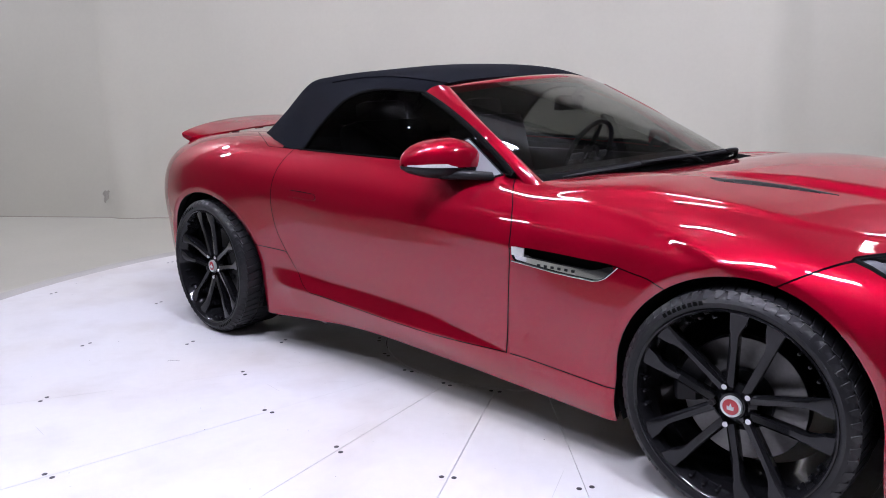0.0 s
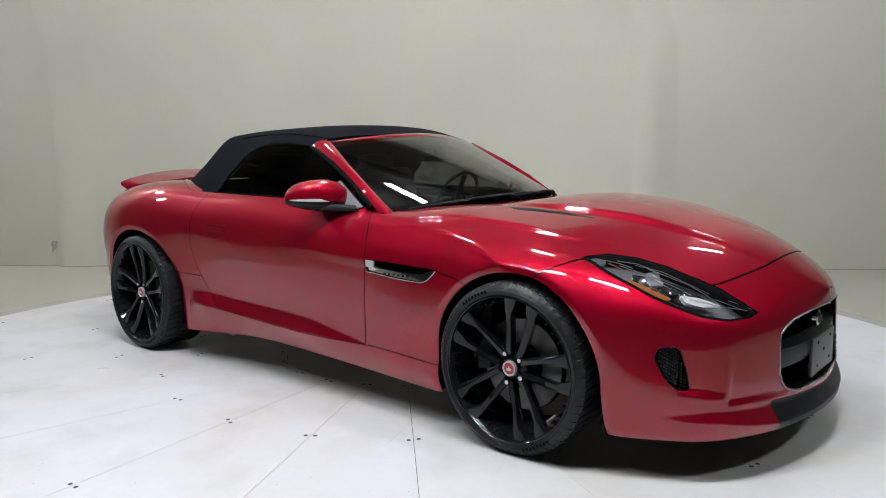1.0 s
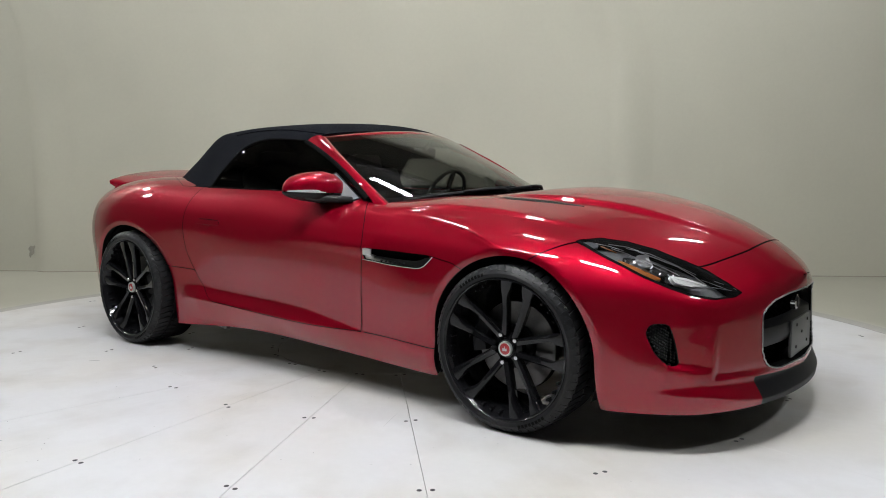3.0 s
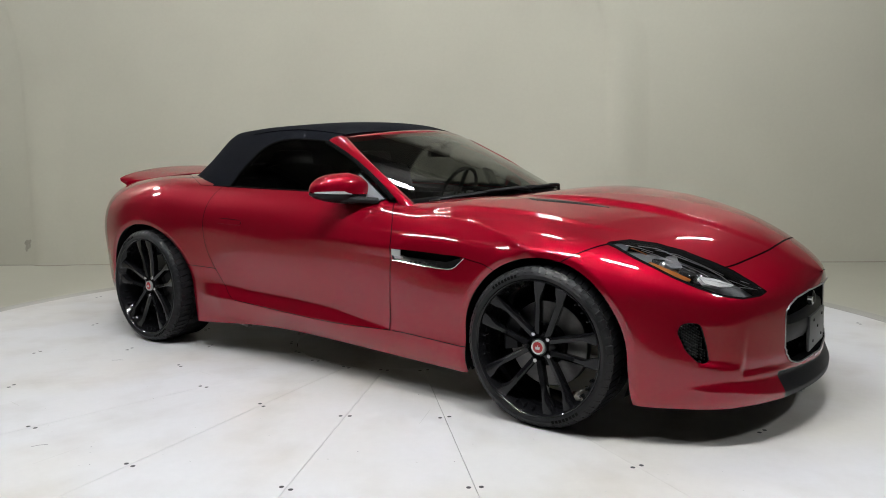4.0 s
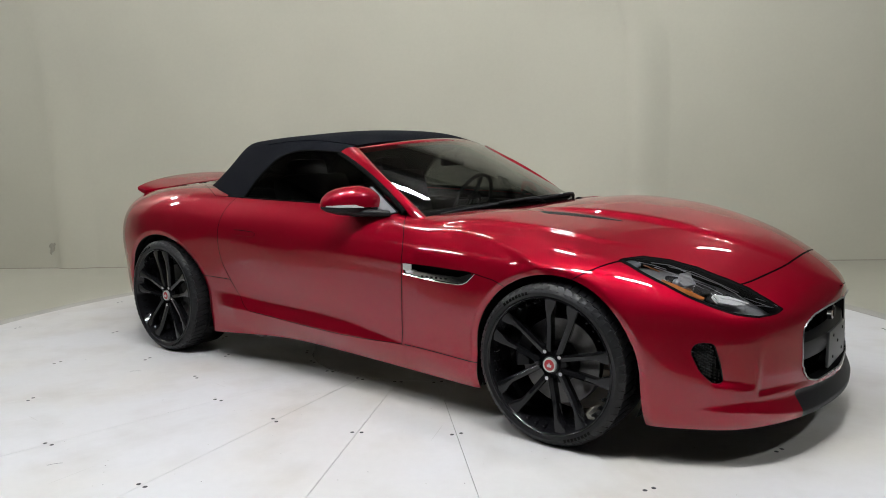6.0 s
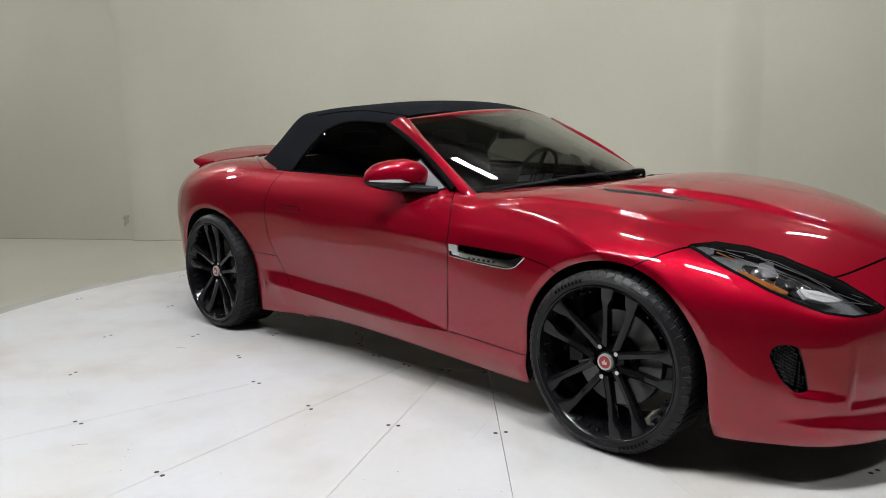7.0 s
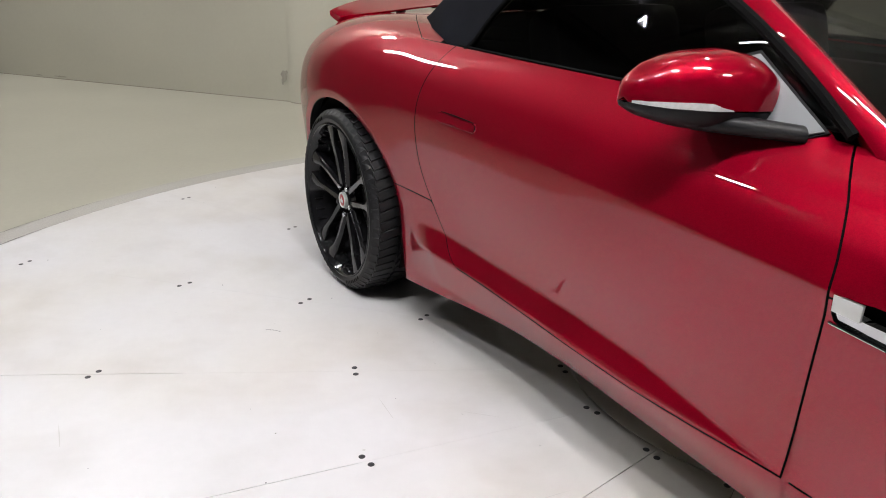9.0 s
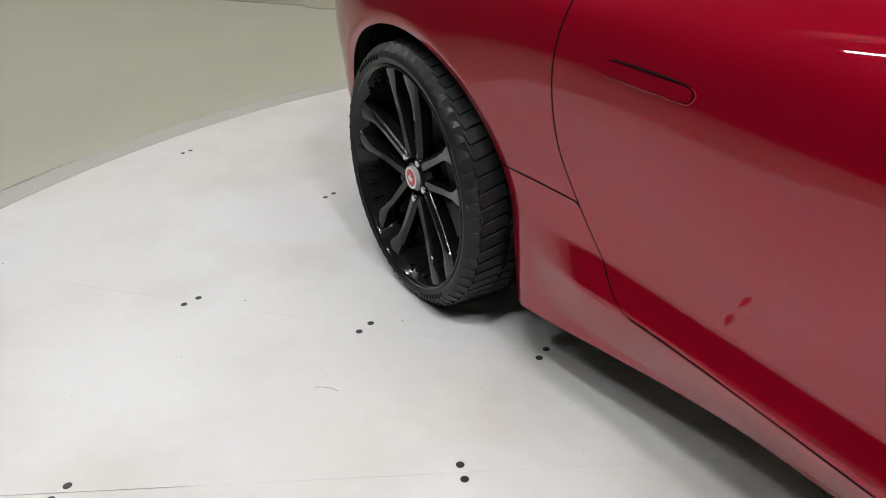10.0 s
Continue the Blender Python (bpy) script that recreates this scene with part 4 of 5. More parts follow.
def headlights():
    near = lambda x, y, z: (y > .2) & (x > 1.4)
    for side in (-1, 1):
        lens = cut_shell(inside(HEADLIGHT, near))
        unit = link("headlight", panel_mesh("headlight", lens, side, LENS, lip=.006, inset=.001), CAR, "clear headlamp with chrome projector and amber strip")
        link("lamp_bowl", panel_mesh("lamp_bowl", lens, side, BOWL, lip=0, inset=.045), unit)
        rim = cut_shell(inside(HEADLIGHT, near), lambda x, y, z, u, v: poly_sdf(x, z, HEADLIGHT) + .0024)
        link("lamp_rim", panel_mesh("lamp_rim", rim, side, BLACK_MATT, lip=.044, inset=-.0005), unit)
        for poly, mat, deep, nm in (
                ([(1.553, .749), (1.575, .754), (1.617, .743), (1.617, .729)], MARKER, .006, "side_marker"),
                ([(1.700, .697), (1.756, .676), (1.823, .648), (1.862, .630), (1.850, .627), (1.786, .655), (1.716, .687)], AMBER, .004, "amber_strip"),
                ([(1.743, .716), (1.773, .717), (1.794, .696), (1.815, .680), (1.793, .677), (1.759, .692)], ALLOY, .016, "reflector"),
                ([(1.700, .724), (1.78, .709), (1.86, .681), (1.935, .643), (1.958, .622), (1.89, .632), (1.82, .658), (1.75, .688)], SMOKED, .034, "reflector_bowl"),
                ([(1.833, .675), (1.852, .672), (1.870, .646), (1.847, .651)], SMOKED, .014, "lamp_fin"),
                ([(1.871, .664), (1.911, .647), (1.910, .636), (1.885, .644)], SMOKED, .014, "lamp_fin"),
                ([(1.870, .645), (1.921, .634), (1.985, .608), (1.945, .606), (1.900, .618)], CLEAR_STRIP, .010, "light_guide")):
            p = cut_shell(inside(poly, near))
            link(nm, panel_mesh(nm, p, side, mat, lip=.012, inset=deep), unit)
        for line, rad, mat, nm in (
                ([(1.742, .720), (1.812, .696), (1.879, .669), (1.934, .639), (1.978, .609)], .0016, ALLOY, "lamp_blade"),
                ([(1.73, .706), (1.79, .690), (1.85, .665), (1.90, .640)], .0013, ALLOY, "lamp_blade"),
                ([(1.624, .738), (1.640, .734), (1.687, .717)], .0022, AMBER, "amber_line"),
                ([(1.943, .603), (2.000, .598), (2.060, .581)], .0012, ALLOY, "lamp_blade"),
                ([(1.993, .618), (2.022, .606), (2.060, .585)], .0011, ALLOY, "lamp_blade"),
                ([(1.640, .745), (1.70, .735), (1.742, .722)], .0012, ALLOY, "lamp_blade"),
                ([(1.66, .731), (1.72, .713), (1.78, .688), (1.84, .660)], .0010, ALLOY, "lamp_blade"),
                ([(1.70, .731), (1.78, .711), (1.86, .680), (1.94, .640)], .0010, ALLOY, "lamp_blade"),
                ([(1.90, .630), (1.95, .615), (2.01, .590)], .0010, ALLOY, "lamp_blade"),
                ([(1.96, .624), (2.00, .606), (2.045, .585)], .0010, ALLOY, "lamp_blade"),
                ([(1.868, .646), (1.90, .618), (1.945, .604)], .0014, ALLOY, "lamp_blade"),
                ([(1.60, .748), (1.65, .738), (1.70, .724)], .0010, ALLOY, "lamp_blade")):
            part(nm, tube([side_place(x, z, -.006, side) for x, z in line], rad, 6), mat, unit)
        c = side_place(1.80, .660, -.040, side)
        n = Vector((.75, .6 * side, .25)).normalized()
        rot = n.to_track_quat("Z", "Y").to_matrix().to_4x4()
        bm = lathe([(0, .020), (.012, .017), (.020, .010), (.024, 0)], 24, "Z")
        bm.transform(Matrix.Translation(c) @ rot)
        part("projector", bm, BLACK_GLOSS, unit, "glass projector lens")
        bm = lathe([(.024, -.01), (.024, .010), (.029, .012), (.034, -.01)], 24, "Z")
        bm.transform(Matrix.Translation(c) @ rot)
        part("projector_ring", bm, ALLOY, unit)
        c = side_place(1.762, .692, -.030, side)
        bm = lathe([(0, .010), (.010, .012), (.018, .006), (.022, -.01)], 20, "Z")
        bm.transform(Matrix.Translation(c) @ rot)
        part("projector", bm, ALLOY, unit)


def fog_grilles():
    near = lambda x, y, z: (y > .3) & (x > 1.7)
    poly = rounded(FOG, .02)
    for side in (-1, 1):
        p = cut_shell(inside(poly, near))
        unit = link("corner_grille", panel_mesh("corner_grille", p, side, BLACK_MATT, lip=0, inset=.040), CAR, "black honeycomb corner grille")
        bm = bmesh.new()
        for i in range(16):
            for j in range(16):
                x, z = 1.835 + i * .0078, .320 + j * .0105 + (i % 2) * .0052
                if poly_sdf(np.array([x]), np.array([z]), poly)[0] < -.006:
                    c = side_place(x, z, -.012, side)
                    own = lathe([(0, .002), (.0026, .003), (.0044, -.001), (.0050, -.012)], 6, "Z")
                    own.transform(Matrix.Translation(c) @ Vector((.7, .7 * side, .1)).to_track_quat("Z", "Y").to_matrix().to_4x4())
                    bm = merge(own, bm)
        ob = part("honeycomb", bm, STEEL, unit)
        tagged(ob, kind="stuff")
        ring = [side_place(x, z, -.005, side) for x, z in poly]
        part("grille_rim", tube(ring + ring[:1], .003, 6), BLACK_SATIN, unit)


def nose_x(y, z):
    d = SHELL[0]
    k = np.argmin((d[:, 1] - abs(y)) ** 2 + (d[:, 2] - z) ** 2 + (d[:, 0] < 1.9) * 9)
    return d[k, 0]


def front_grille():
    unit = new("grille")
    unit.parent = CAR
    poly = [p for p in GRILLE if p[0] > 0.0]
    ring = [(nose_x(y, z) + .002, -y, z) for y, z in poly] + [(nose_x(y, z) + .002, y, z) for y, z in poly[::-1]]
    part("grille_surround", tube(ring + ring[:1], .0031, 8), ALLOY, unit, "thin chrome grille surround")
    # mesh: rows of small diamonds on a bowed black back plate
    rows = [[(2.085 - .28 * y * y, y, z) for y in np.linspace(-.42, .42, 20)] for z in (.20, .24, .40, .57)]
    bm = sheet(rows)
    bm = sheet([[(x, y, .215) for y in (-.44, -.2, 0, .2, .44)] for x in (1.5, 2.08)] + [[(2.165 - .30 * y * y, y, .258) for y in (-.44, -.2, 0, .2, .44)]], bm)
    part("grille_back", bm, BLACK_MATT, unit)
    bm = bmesh.new()
    for i in range(40):
        for j in range(17):
            y, z = -.39 + i * .02, .275 + j * .017 + (i % 2) * .0085
            if poly_sdf(np.array([abs(y)]), np.array([z]), GRILLE)[0] < -.008:
                own = lathe([(.0055, 0), (.0075, .004), (.009, -.008)], 6, "X")
                own.transform(Matrix.Translation((2.100 - .28 * y * y, y, z)))
                bm = merge(own, bm)
    tagged(part("grille_mesh", bm, BLACK_GLOSS, unit), kind="stuff")
    rows = []
    for y in np.linspace(-.385, .385, 30):
        x = 2.158 - .30 * y * y
        rows.append([(x - .03, y, .345), (x, y, .352), (x + .012, y, .385), (x + .008, y, .425), (x - .03, y, .445)])
    part("grille_bar", sheet(rows), BLACK_SATIN, unit, "dark horizontal grille bar")
    bm = lathe([(0, .012), (.020, .011), (.031, .006), (.034, -.01)], 32, "X", at=(2.150, 0, .485))
    part("badge", bm, CHROME, unit, "round chrome badge")
    bm = lathe([(0, .0145), (.018, .0135), (.022, .010)], 24, "X", at=(2.150, 0, .485))
    part("badge_face", bm, BLACK_SATIN, unit)
    plate = part("plate_holder", box((.014, .32, .15), (2.166, .03, .350), .006), PLATE_GREY, unit, "grey plate holder with no plate")
    for yy, zz in ((-.06, .40), (.12, .40), (-.06, .31), (.12, .31), (.03, .36)):
        part("plate_bolt", lathe([(0, .004), (.006, .003), (.007, 0)], 10, "X", at=(2.1735, yy, zz)), BLACK_SATIN, plate)


def side_vents():
    poly = rounded(SIDE_VENT, .012)
    for side in (-1, 1):
        near = lambda x, y, z: y > .4
        unit = link("side_vent", panel_mesh("side_vent", cut_shell(inside(poly, near)), side, BLACK_MATT, lip=0, inset=.035), CAR, "chrome-edged black side vent")
        low = [(.553, .6255), (.72, .612), (.86, .608), (.905, .622), (.940, .660), (.905, .657), (.878, .645), (.84, .636), (.72, .638), (.60, .645), (.553, .648)]
        link("vent_blade", panel_mesh("vent_blade", cut_shell(inside(low, near)), side, CHROME, lip=.02, inset=.006), unit, "polished chrome blade")
        bm = bmesh.new()
        bm.faces.new([bm.verts.new(side_place(x, z, -.004, side)) for x, z in ((.553, .677), (.602, .675), (.600, .645), (.553, .648))])
        part("vent_end", thick(bm, .006), SATIN_CHROME, unit, "bright chrome end piece")
        for j in range(6):
            x = .655 + j * .026
            c = side_place(x, .6245, -.0052, side)
            part("blade_mark", box((.011, .0022, .0085), c, .0006, (0, 0, 0)), BLACK_SATIN, unit)
        line = [(.945, .661), (.925, .641), (.905, .623), (.884, .6125), (.86, .608), (.79, .609), (.72, .612), (.64, .619), (.552, .627)]
        part("vent_rim", tube([side_place(x, z, .001, side) for x, z in line], .0026, 6), CHROME, unit)


def mirrors():
    for side in (-1, 1):
        mir = new("door_mirror")
        mir.parent = CAR

        # outline from the inner end (q = -1) to the tip (q = 1): height of the cap, of the base, and reach forwards
        cap_h = lambda q: np.interp(q, (-1, -.9, -.6, -.2, .26, .5, .68, .85, .95, 1), (.56, .68, .91, 1, .93, .84, .72, .52, .32, .12))
        base_h = lambda q: np.interp(q, (-1, -.2, .4, .75, .95, 1), (.95, 1, .82, .55, .25, .1))
        reach = lambda q: np.interp(q, (-1, -.85, -.4, .3, .7, .9, 1), (.060, .071, .082, .081, .068, .044, .012))

        def place(q, a, grow=1.0, out=0.0):
            """A place on the housing: q along it, a the angle round it from the front."""
            ca, sa = math.cos(a), math.sin(a)
            ex = math.copysign(abs(ca) ** .75, ca) * (reach(q) * grow + out)
            ez = math.copysign(abs(sa) ** .85, sa) * grow * (.096 * cap_h(q) if sa > 0 else .058 * base_h(q)) + out * sa
            if ex < -.035:
                ex = -.035 + (ex + .035) * .25
            return (.200 - .045 * q - .02 * q * q + ex, side * (.846 + .130 * q), .925 + .004 * q + ez - .004 * q * q)

        def skin(lo, hi, n=14, grow=1.0):
            qs = [-1 + 2 * (k / 35) ** .9 for k in range(36)]
            rows = [[place(q, a, grow) for a in np.linspace(lo, hi, n)] for q in qs]
            first = rows[0]
            mid = [sum(p[i] for p in first) / n for i in range(3)]
            inner = [[[p[i] * (1 - k) + mid[i] * k for i in range(3)] for p in first] for k in (1, .5, .12)]
            for ring, k in zip(inner, (0, 0, .004)):
                for p in ring:
                    p[1] -= side * (.006 - k)
            tip = [sum(p[i] for p in rows[-1]) / n for i in range(3)]
            return sheet(inner + rows + [[tip] * n])
        part("mirror_cap", thick(skin(math.radians(-5), math.radians(187), 30), .003), RED, mir, "red painted mirror cap")
        part("mirror_base", thick(skin(math.radians(189), math.radians(352), 20, .98), .003), BLACK_SATIN, mir, "black mirror underside")
        # clear repeater strip along the lower front edge
        rows = []
        for q in np.linspace(.02, .985, 24):
            top_a = np.interp(q, (.02, .3, .9, 1), (-4, 2.2, 4, 6))
            rows.append([place(q, radians(b), 1.0, .0022) for b in np.linspace(-6, top_a, 6)])
        part("indicator", thick(sheet(rows), .002), CLEAR_STRIP, mir, "clear and silver indicator strip")
        rows = [[(.150 - .02 * q + 0 * a, side * (.850 + .115 * q), .938 + .060 * h * max(.1, 1 - abs(q) ** 3)) for h in (-1, 0, 1) for a in (0,)] for q in np.linspace(-1, 1, 12)]
        part("mirror_glass", sheet(rows), CHROME, mir, "mirror glass")
        arm = []
        for q in np.linspace(0, 1, 9):
            x, y, z = .205 + .160 * q, .868 - .106 * q, .894 - .010 * q
            w, h = .034 - .010 * q, .020 - .004 * q
            arm.append([(x + w * math.cos(a) * .8, side * (y + w * math.cos(a) * .5), z + h * math.copysign(abs(math.sin(a)) ** .8, math.sin(a))) for a in np.linspace(0, 2 * math.pi, 17)])
        part("mirror_arm", sheet(arm), BLACK_SATIN, mir)
        sail = [(.195, .704, 1.005), (.222, .699, 1.014), (.405, .723, .892), (.375, .742, .880), (.262, .752, .885)]
        mid = [sum(p[i] for p in sail) / len(sail) for i in range(3)]
        for grow, out, mat, nm in ((1.0, .022, BLACK_SATIN, "sail_base"), (.93, .028, SATIN_SILVER, "sail_panel")):
            bm = bmesh.new()
            bm.faces.new([bm.verts.new([a + (b - a) * grow for a, b in zip((mid[0], side * (mid[1] + out), mid[2]), (x, side * (y + out), z))]) for x, y, z in sail])
            part(nm, thick(bm, .006), mat, mir, "satin silver sail panel" if grow < 1 else "")


def spoiler():
    unit = new("rear_spoiler")
    unit.parent = CAR
    rows = []
    for s in np.linspace(-1, 1, 50):
        c = max(0.0, 1 - s * s)
        e = max(0.0, 1 - s ** 4)
        tx, ty, tz = -1.975 - .17 * c, .686 * s, .966 + .078 * c ** .8
        lx, lz = tx + .05 + .20 * e, tz - .022 - .026 * e
        mx, mz = (tx + lx) / 2, (tz + lz) / 2 + .006 * e
        # the blade deepens into a fin at each end
        fin = np.clip((abs(s) - .66) / .16, 0, 1)
        fin = .036 * fin * fin * (3 - 2 * fin) * np.clip((1 - abs(s)) / .04, .25, 1)
        rows.append([(tx + .35 * fin, ty, tz - .010 - fin), (tx - .004, ty, tz), (mx, ty * .985, mz), (lx, ty * .96, lz), (lx - .01, ty * .96, lz - .008 - fin * .6), (mx, ty * .985, mz - .014 - fin), (tx + .35 * fin, ty, tz - .010 - fin)])
    bm = sheet(rows)
    bm.faces.new([v for v in bm.verts[:6]])
    part("spoiler_blade", bm, RED, unit, "red raised spoiler blade")
    for yy in (-.36, .36):
        part("spoiler_strut", box((.09, .025, .05), (-1.93, yy, .945), .006, (0, 18, 0)), BLACK_SATIN, unit)


def bonnet_vents():
    for side in (-1, 1):
        unit = new("bonnet_vent")
        unit.parent = CAR
        d = SHELL[0]

        def top(x, y):
            q = (d[:, 0] - x) ** 2 + (d[:, 1] - y) ** 2 + (d[:, 7] < 6) * 9
            k = np.argpartition(q, 5)[:5]
            w = 1 / (q[k] + 4e-6)
            return w @ d[k, 2] / w.sum()
        rows = []
        for x in np.linspace(1.050, 1.410, 25):
            y0 = np.interp(x, (1.05, 1.14, 1.25, 1.34, 1.41), (.497, .466, .446, .438, .437))
            y1 = np.interp(x, (1.05, 1.085, 1.16, 1.25, 1.33, 1.41), (.512, .531, .514, .490, .468, .441))
            rows.append([(x, side * y, top(x, y) + lift) for y, lift in zip(np.linspace(y0, y1, 6), (-.002, .002, .0025, .0025, .002, -.002))])
        bm = sheet(rows)
        part("vent_panel", thick(bm, .004), BLACK_SATIN, unit, "black slatted bonnet vent")
        for j in range(11):
            x = 1.095 + j * .026
            y0, y1 = .474 - .115 * (x - 1.095), .527 - .235 * (x - 1.095)
            a = Vector((x - .010, side * y0, top(x, y0) + .0022))
            b = Vector((x + .010, side * y1, top(x, y1) + .0022))
            part("vent_slat", tube([a, b], .0011, 6), BLACK_SATIN, unit)


def wipers():
    bm = bmesh.new()
    rows = []
    for s in np.linspace(-1, 1, 40):
        p = screen(s, -.02)
        q = screen(s, .055)
        k = 1 - s * s
        rows.append([p + np.array((.09 + .02 * k, 0, -.060)), p + np.array((.035, 0, -.034)), p + np.array((.008, 0, -.014)), p * .5 + q * .5 + np.array((.004, 0, .005)), q])
    part("cowl", sheet(rows, bm), BLACK_MATT, CAR, "black cowl strip under the windscreen")
    for s0, s1, t0, t1 in ((-.93, -.14, -.012, .030), (-.24, .26, .006, .016)):
        unit = new("wiper")
        unit.parent = CAR
        pts = [screen(s0 + (s1 - s0) * k, t0 + (t1 - t0) * k) + np.array((.009, 0, .011)) for k in np.linspace(0, 1, 14)]
        part("wiper_blade", tube(pts, [.004 + .005 * math.sin(math.pi * k / 13) for k in range(14)], 8), BLACK_SATIN, unit)
        arm = [pts[6] + np.array((.006, 0, .006)), pts[8] + np.array((.012, 0, .005)), pts[10] + np.array((.022, 0, .002)), pts[11] + np.array((.020, 0, -.008)), pts[12] + np.array((.016, .0, -.028))]
        part("wiper_arm", tube(arm, [.006, .008, .010, .009, .006], 8), BLACK_SATIN, unit)


def handles():
    for side in (-1, 1):
        unit = new("door_handle")
        unit.parent = CAR
        out = rounded([(-.690, .742), (-.676, .766), (-.500, .760), (-.486, .750), (-.496, .734), (-.672, .738)], .012)
        ring = [side_place(x, z, .0004, side) for x, z in out]
        part("handle_edge", tube(ring + ring[:1], .0015, 8), RED, unit)
        gap = [side_place(x, z, .0012, side) for x, z in ((-.664, .7665), (-.60, .7650), (-.54, .7625), (-.499, .7605))]
        part("handle_gap", tube(gap, [.0010, .0020, .0016, .0008], 6), BLACK_MATT, unit)
        near = lambda x, y, z: y > .5
        face = cut_shell(inside(rounded([(-.688, .742), (-.675, .764), (-.501, .758), (-.488, .750), (-.497, .7355), (-.672, .7395)], .012), near))
        link("handle_face", panel_mesh("handle_face", face, side, RED, lip=.004, inset=-.0035), unit, "flush red door handle")


def cabin():
    unit = new("interior")
    unit.parent = CAR
    rows = []
    for y in np.linspace(-.66, .66, 24):
        k = abs(y) / .66
        rows.append([(.62 - .10 * k * k, y, .80), (.60 - .10 * k * k, y, .865), (.45, y, .885), (.30, y, .872), (.24, y, .82), (.24, y, .60)])
    part("dashboard", sheet(rows), LEATHER, unit, "black dashboard")
    part("cabin_floor", box((1.6, 1.4, .03), (-.2, 0, .26)), LEATHER, unit)
    part("rear_bulkhead", box((.08, 1.36, .62), (-.90, 0, .62), .02, (0, -12, 0)), LEATHER, unit)
    part("centre_console", box((1.0, .22, .30), (-.10, 0, .48), .04), LEATHER, unit)
    for side in (-1, 1):
        part("door_card", box((1.1, .05, .50), (-.15, side * .70, .61), .02), LEATHER, unit)
        seat = part("seat", box((.50, .50, .16), (-.22, side * .37, .46), .05, (0, -8, 0)), LEATHER, unit, "black leather sports seat")
        part("backrest", box((.16, .50, .60), (-.53, side * .37, .76), .06, (0, -16, 0)), LEATHER, seat)
        part("headrest", box((.10, .26, .18), (-.63, side * .37, 1.05), .04, (0, -12, 0)), LEATHER, seat)
    wheel_at = Matrix.Translation((.05, .36, .865)) @ pose(0, 0, 0, 0, -66, 0)
    rim = [(.178 * math.cos(a), .178 * math.sin(a), 0) for a in np.linspace(0, 2 * math.pi, 41)]
    bm = tube(rim, .012, 10, cap=False)
    bm.transform(wheel_at)
    sw = part("steering_wheel", bm, LEATHER, unit, "leather-rimmed steering wheel")
    for a in (0, 180, 270):
        bm = box((.15, .035, .014), (.09, 0, 0), .005)
        bm.transform(wheel_at @ pose(0, 0, 0, 0, 0, a + 90))
        part("wheel_spoke", bm, ALLOY if a != 270 else BLACK_SATIN, sw)
    bm = lathe([(0, .02), (.05, .016), (.06, -.02)], 24, "Z")
    bm.transform(wheel_at)
    part("wheel_boss", bm, LEATHER, sw)
    mir = part("rear_view_mirror", box((.03, .24, .065), (.19, -.02, 1.125), .014, (0, 8, 8)), BLACK_SATIN, unit, "black rear-view mirror")
    part("mirror_stem", tube([(.20, -.02, 1.14), (.245, 0, 1.20)], .012), BLACK_SATIN, mir)


headlights()
fog_grilles()
front_grille()
side_vents()
mirrors()
spoiler()
bonnet_vents()
wipers()
handles()
cabin()


# ---- turntable ----
def turntable():
    base = part("turntable", lathe([(0, -.012), (DISC, -.012), (DISC, -.06), (0, -.06)], 120, "Z", at=CENTRE), BLACK_MATT, None)
    tagged(base, "round white turntable of twenty screwed wedge panels", "turntable", kind="structure")
    inner = .675

    def seam(j, r):
        """Half the joint between two panels: open on the side that is walked on, filled with paint elsewhere."""
        return .0012 if 1 <= j <= 3 or (j == 4 and r > 1.38) or (j == 5 and r > 1.86) else .00025
    joints = [-29.3, -45.6, -62.7, -80.0, -98.6, -117.7, -136.0, -155.5] + [-155.5 - 17.98 * k for k in range(1, 13)]
    for k in range(20):
        a1, a2 = radians(joints[k]), radians(joints[k + 1] if k < 19 else joints[0] - 360)
        rows = []
        for q in np.linspace(0, 1, 17):
            row = []
            for r in (inner, 1.36, 1.40, 1.84, 1.88, 2.4, DISC - .002):
                g1, g2 = seam(k, r), seam(k + 1, r)
                b = a1 + (a2 - a1) * q
                b = min(max(b, a2 + g2 / r), a1 - g1 / r)
                row.append((r * math.cos(b), r * math.sin(b), 0))
            rows.append(row)
        bm = sheet(rows)
        low = bmesh.ops.extrude_edge_only(bm, edges=[e for e in bm.edges if e.is_boundary])
        for v in low["geom"]:
            if isinstance(v, bmesh.types.BMVert):
                v.co.z = -.010
        bmesh.ops.translate(bm, verts=bm.verts[:], vec=CENTRE)
        part("floor_panel", bm, FLOOR_WHITE, base)
    part("centre_panel", lathe([(0, 0), (inner - .004, 0), (inner - .004, -.01)], 80, "Z", at=CENTRE), FLOOR_WHITE, base)
    bm = lathe([(0, .0010), (.0066, .0010), (.0088, .0004), (.0088, -.002)], 14, "Z")
    bm = box((.011, .002, .0006), (0, 0, .0012), bm=bm)
    sm = bpy.data.meshes.new("screw")
    bm.to_mesh(sm)
    bm.free()
    sm.materials.append(SCREW)
    rng = random.Random(4)
    for k in range(20):
        ang = joints[k]
        radii = (.70, 1.174, 1.626, 2.134, 2.87) if k == 6 else (.70, 1.437 - .02 * min(k, 5), 2.11 if k < 7 else 2.155, 2.94)
        for r in radii:
            for sgn in (-1, 1):
                q = radians(ang) + sgn * (.019 + rng.uniform(-.003, .003)) / r
                rr = r + sgn * rng.uniform(-.012, .012)
                ob = link("screw", sm, base)
                ob.matrix_basis = Matrix.Translation(CENTRE + Vector((rr * math.cos(q), rr * math.sin(q), 0))) @ pose(0, 0, 0, 0, 0, rng.uniform(0, 180))


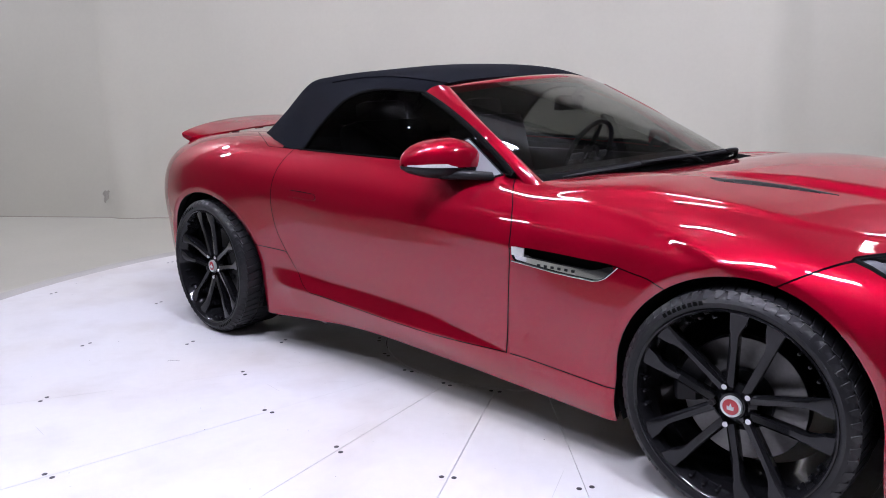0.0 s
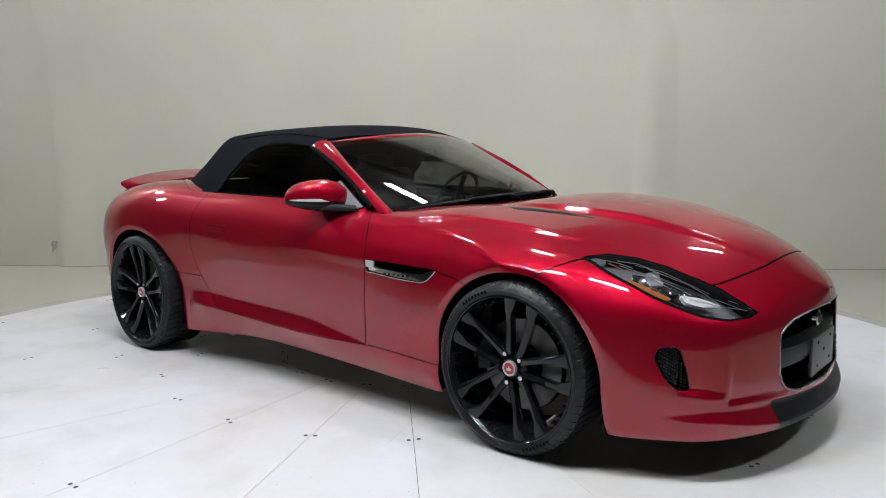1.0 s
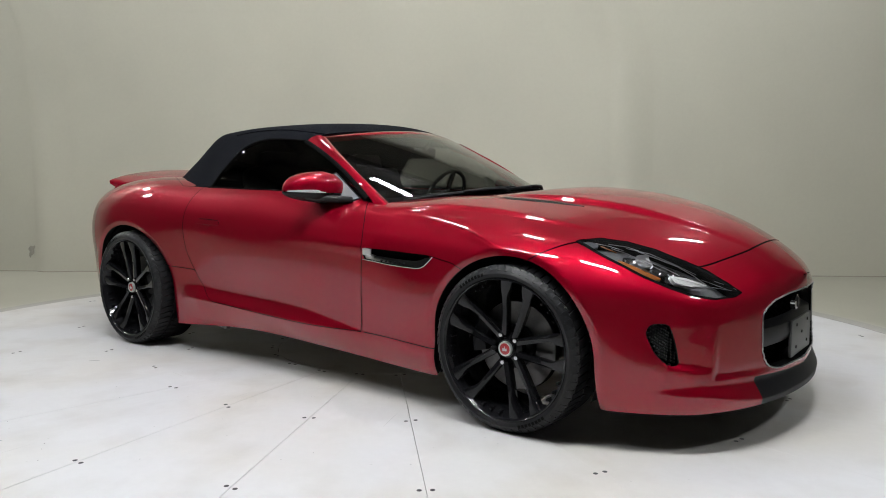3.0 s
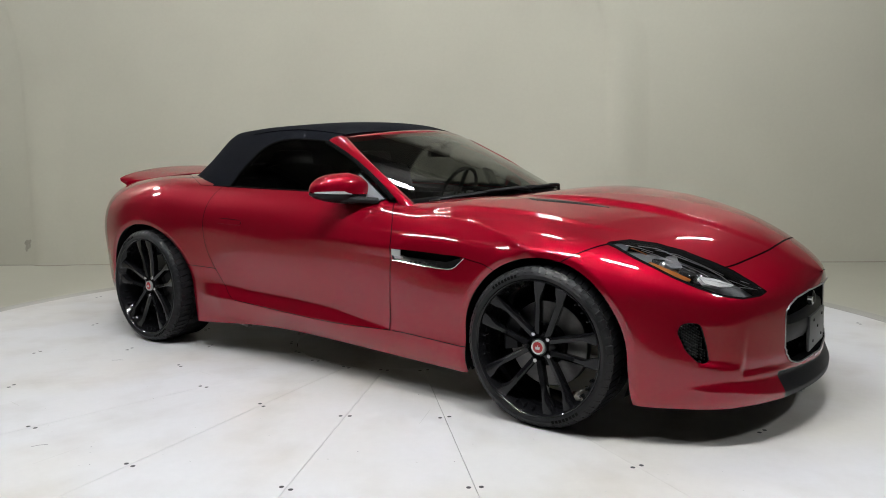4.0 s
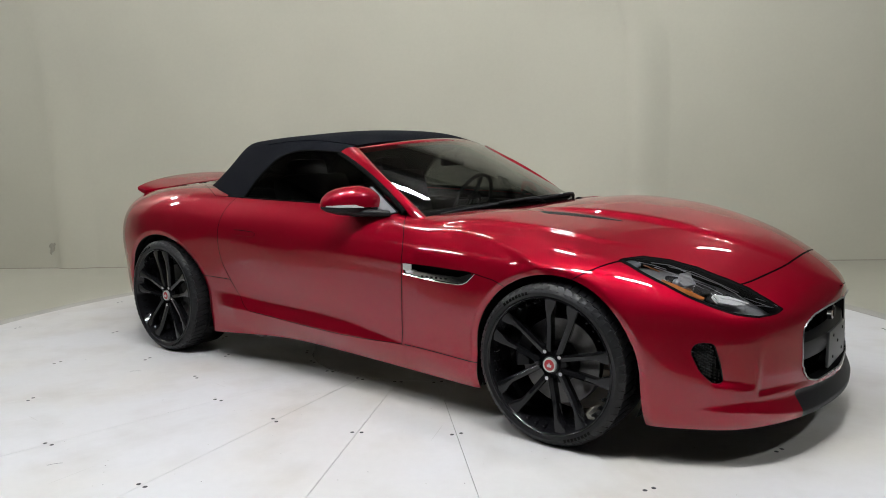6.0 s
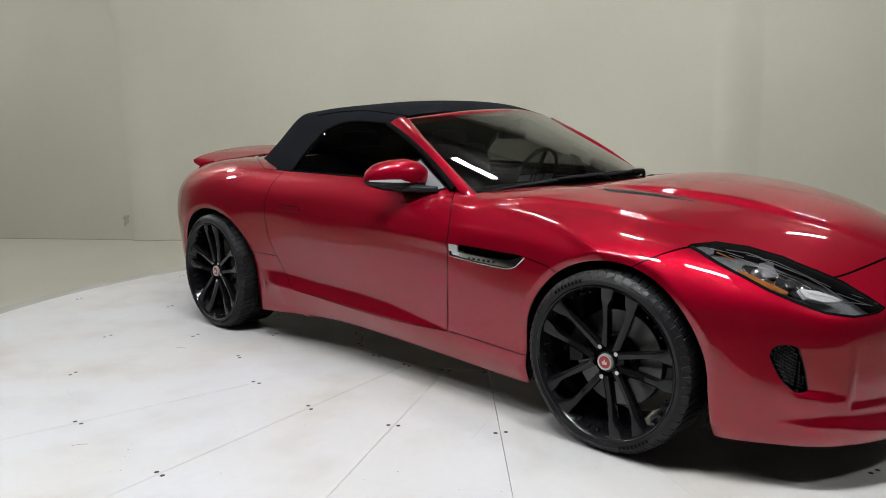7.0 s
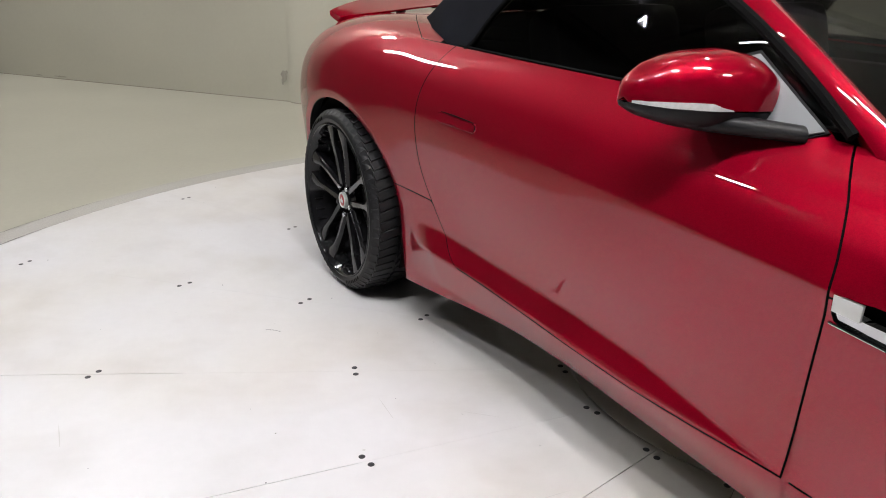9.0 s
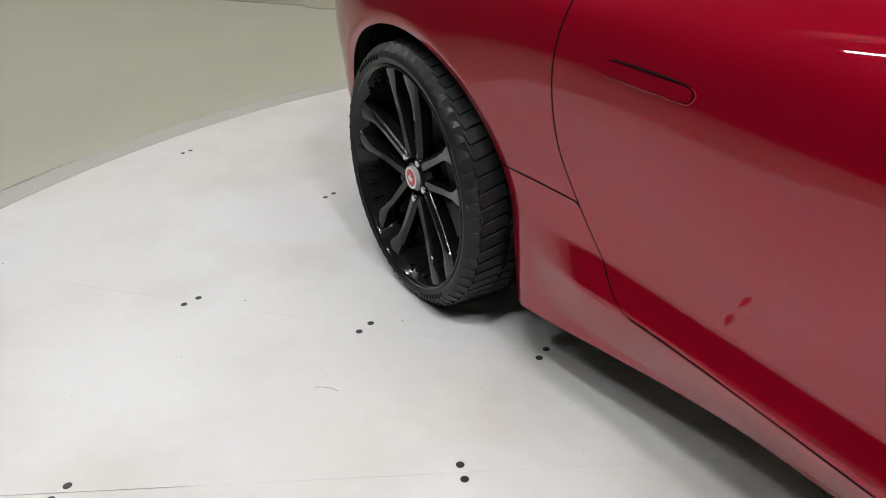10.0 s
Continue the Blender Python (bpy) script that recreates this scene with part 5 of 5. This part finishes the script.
turntable()


def floor_scuffs():
    """Small scuffs, scratches and specks on the turntable."""
    rng = random.Random(11)
    bm = bmesh.new()
    for k in range(70):
        a, r = rng.uniform(-170, -5), rng.uniform(.9, 3.0)
        c = CENTRE + Vector((r * math.cos(radians(a)), r * math.sin(radians(a)), .0006))
        long = rng.random() < .25
        w, h = (rng.uniform(.03, .12), rng.uniform(.0008, .0016)) if long else (rng.uniform(.002, .005), rng.uniform(.002, .004))
        n = 5
        q = rng.uniform(0, math.pi)
        pts = []
        for j in range(n):
            b = 2 * math.pi * j / n + rng.uniform(-.3, .3)
            p = Vector((w * math.cos(b), h * math.sin(b), 0))
            p.rotate(Euler((0, 0, q)))
            pts.append(bm.verts.new(c + p))
        bm.faces.new(pts)
    dark = bmesh.new()
    for k in range(46):
        a, r = rng.uniform(-165, -15), rng.uniform(1.1, 3.0)
        c = CENTRE + Vector((r * math.cos(radians(a)), r * math.sin(radians(a)), .0006))
        size = rng.uniform(.0012, .0034)
        dark.faces.new([dark.verts.new(c + Vector((size * rng.uniform(.6, 1.3) * math.cos(b), size * rng.uniform(.5, 1.1) * math.sin(b), 0))) for b in np.linspace(0, 2 * math.pi, 7)[:-1]])
    for k in range(5):
        a, r, q = rng.uniform(-140, -70), rng.uniform(1.6, 2.9), rng.uniform(0, 6)
        c = CENTRE + Vector((r * math.cos(radians(a)), r * math.sin(radians(a)), .0008))
        dark = tube([c + Vector((.035 * j * math.cos(q + .25 * j), .035 * j * math.sin(q + .25 * j), 0)) for j in np.linspace(0, 1.6, 6)], .0005, 4, dark)
    ob = part("floor_speck", dark, SCREW, None, smooth=False)
    tagged(ob, "dark specks and loose hairs on the white turntable", "specks", kind="stuff")
    ob = part("scuff_mark", bm, SCUFF, None, smooth=False)
    tagged(ob, "fine grey scuffs and specks on the white turntable", "scuff marks", kind="stuff")


floor_scuffs()


def jack_brackets():
    for side in (-1, 1):
        unit = part("jack_bracket", box((.075, .03, .03), (-.60, side * .795, .172), .006, (0, 6, 0)), STEEL, CAR, "bare steel bracket under the sill")
        part("bracket_bolt", lathe([(0, -.006), (.006, -.005), (.007, .004)], 8, "Y", at=(-.60, side * .815, .172)), ALLOY, unit)


jack_brackets()


def wall_smudges():
    """Small brown smudges and chips low on the back wall."""
    rng = random.Random(5)
    bm = bmesh.new()
    for along, z, w, h in ((-.83, .22, .035, .05), (-.845, .175, .02, .03), (-.80, .26, .015, .02), (-.56, .018, .09, .008), (-.64, .03, .03, .012), (-3.6, .03, .10, .008), (-3.9, .025, .06, .006), (2.2, .02, .07, .006)):
        pts = []
        for j in range(11):
            a = 2 * math.pi * j / 11
            k = rng.uniform(.55, 1.1)
            pts.append(bm.verts.new(on_wall(along + w * k * math.cos(a), .006 if z > .1 else .014, max(.013, z + h * k * math.sin(a)))))
        bm.faces.new(pts)
    ob = part("wall_smudge", bm, WALL_STAIN, None, smooth=False)
    tagged(ob, "faint brown smudges and chips low on the wall", "wall marks", kind="stuff")


wall_smudges()
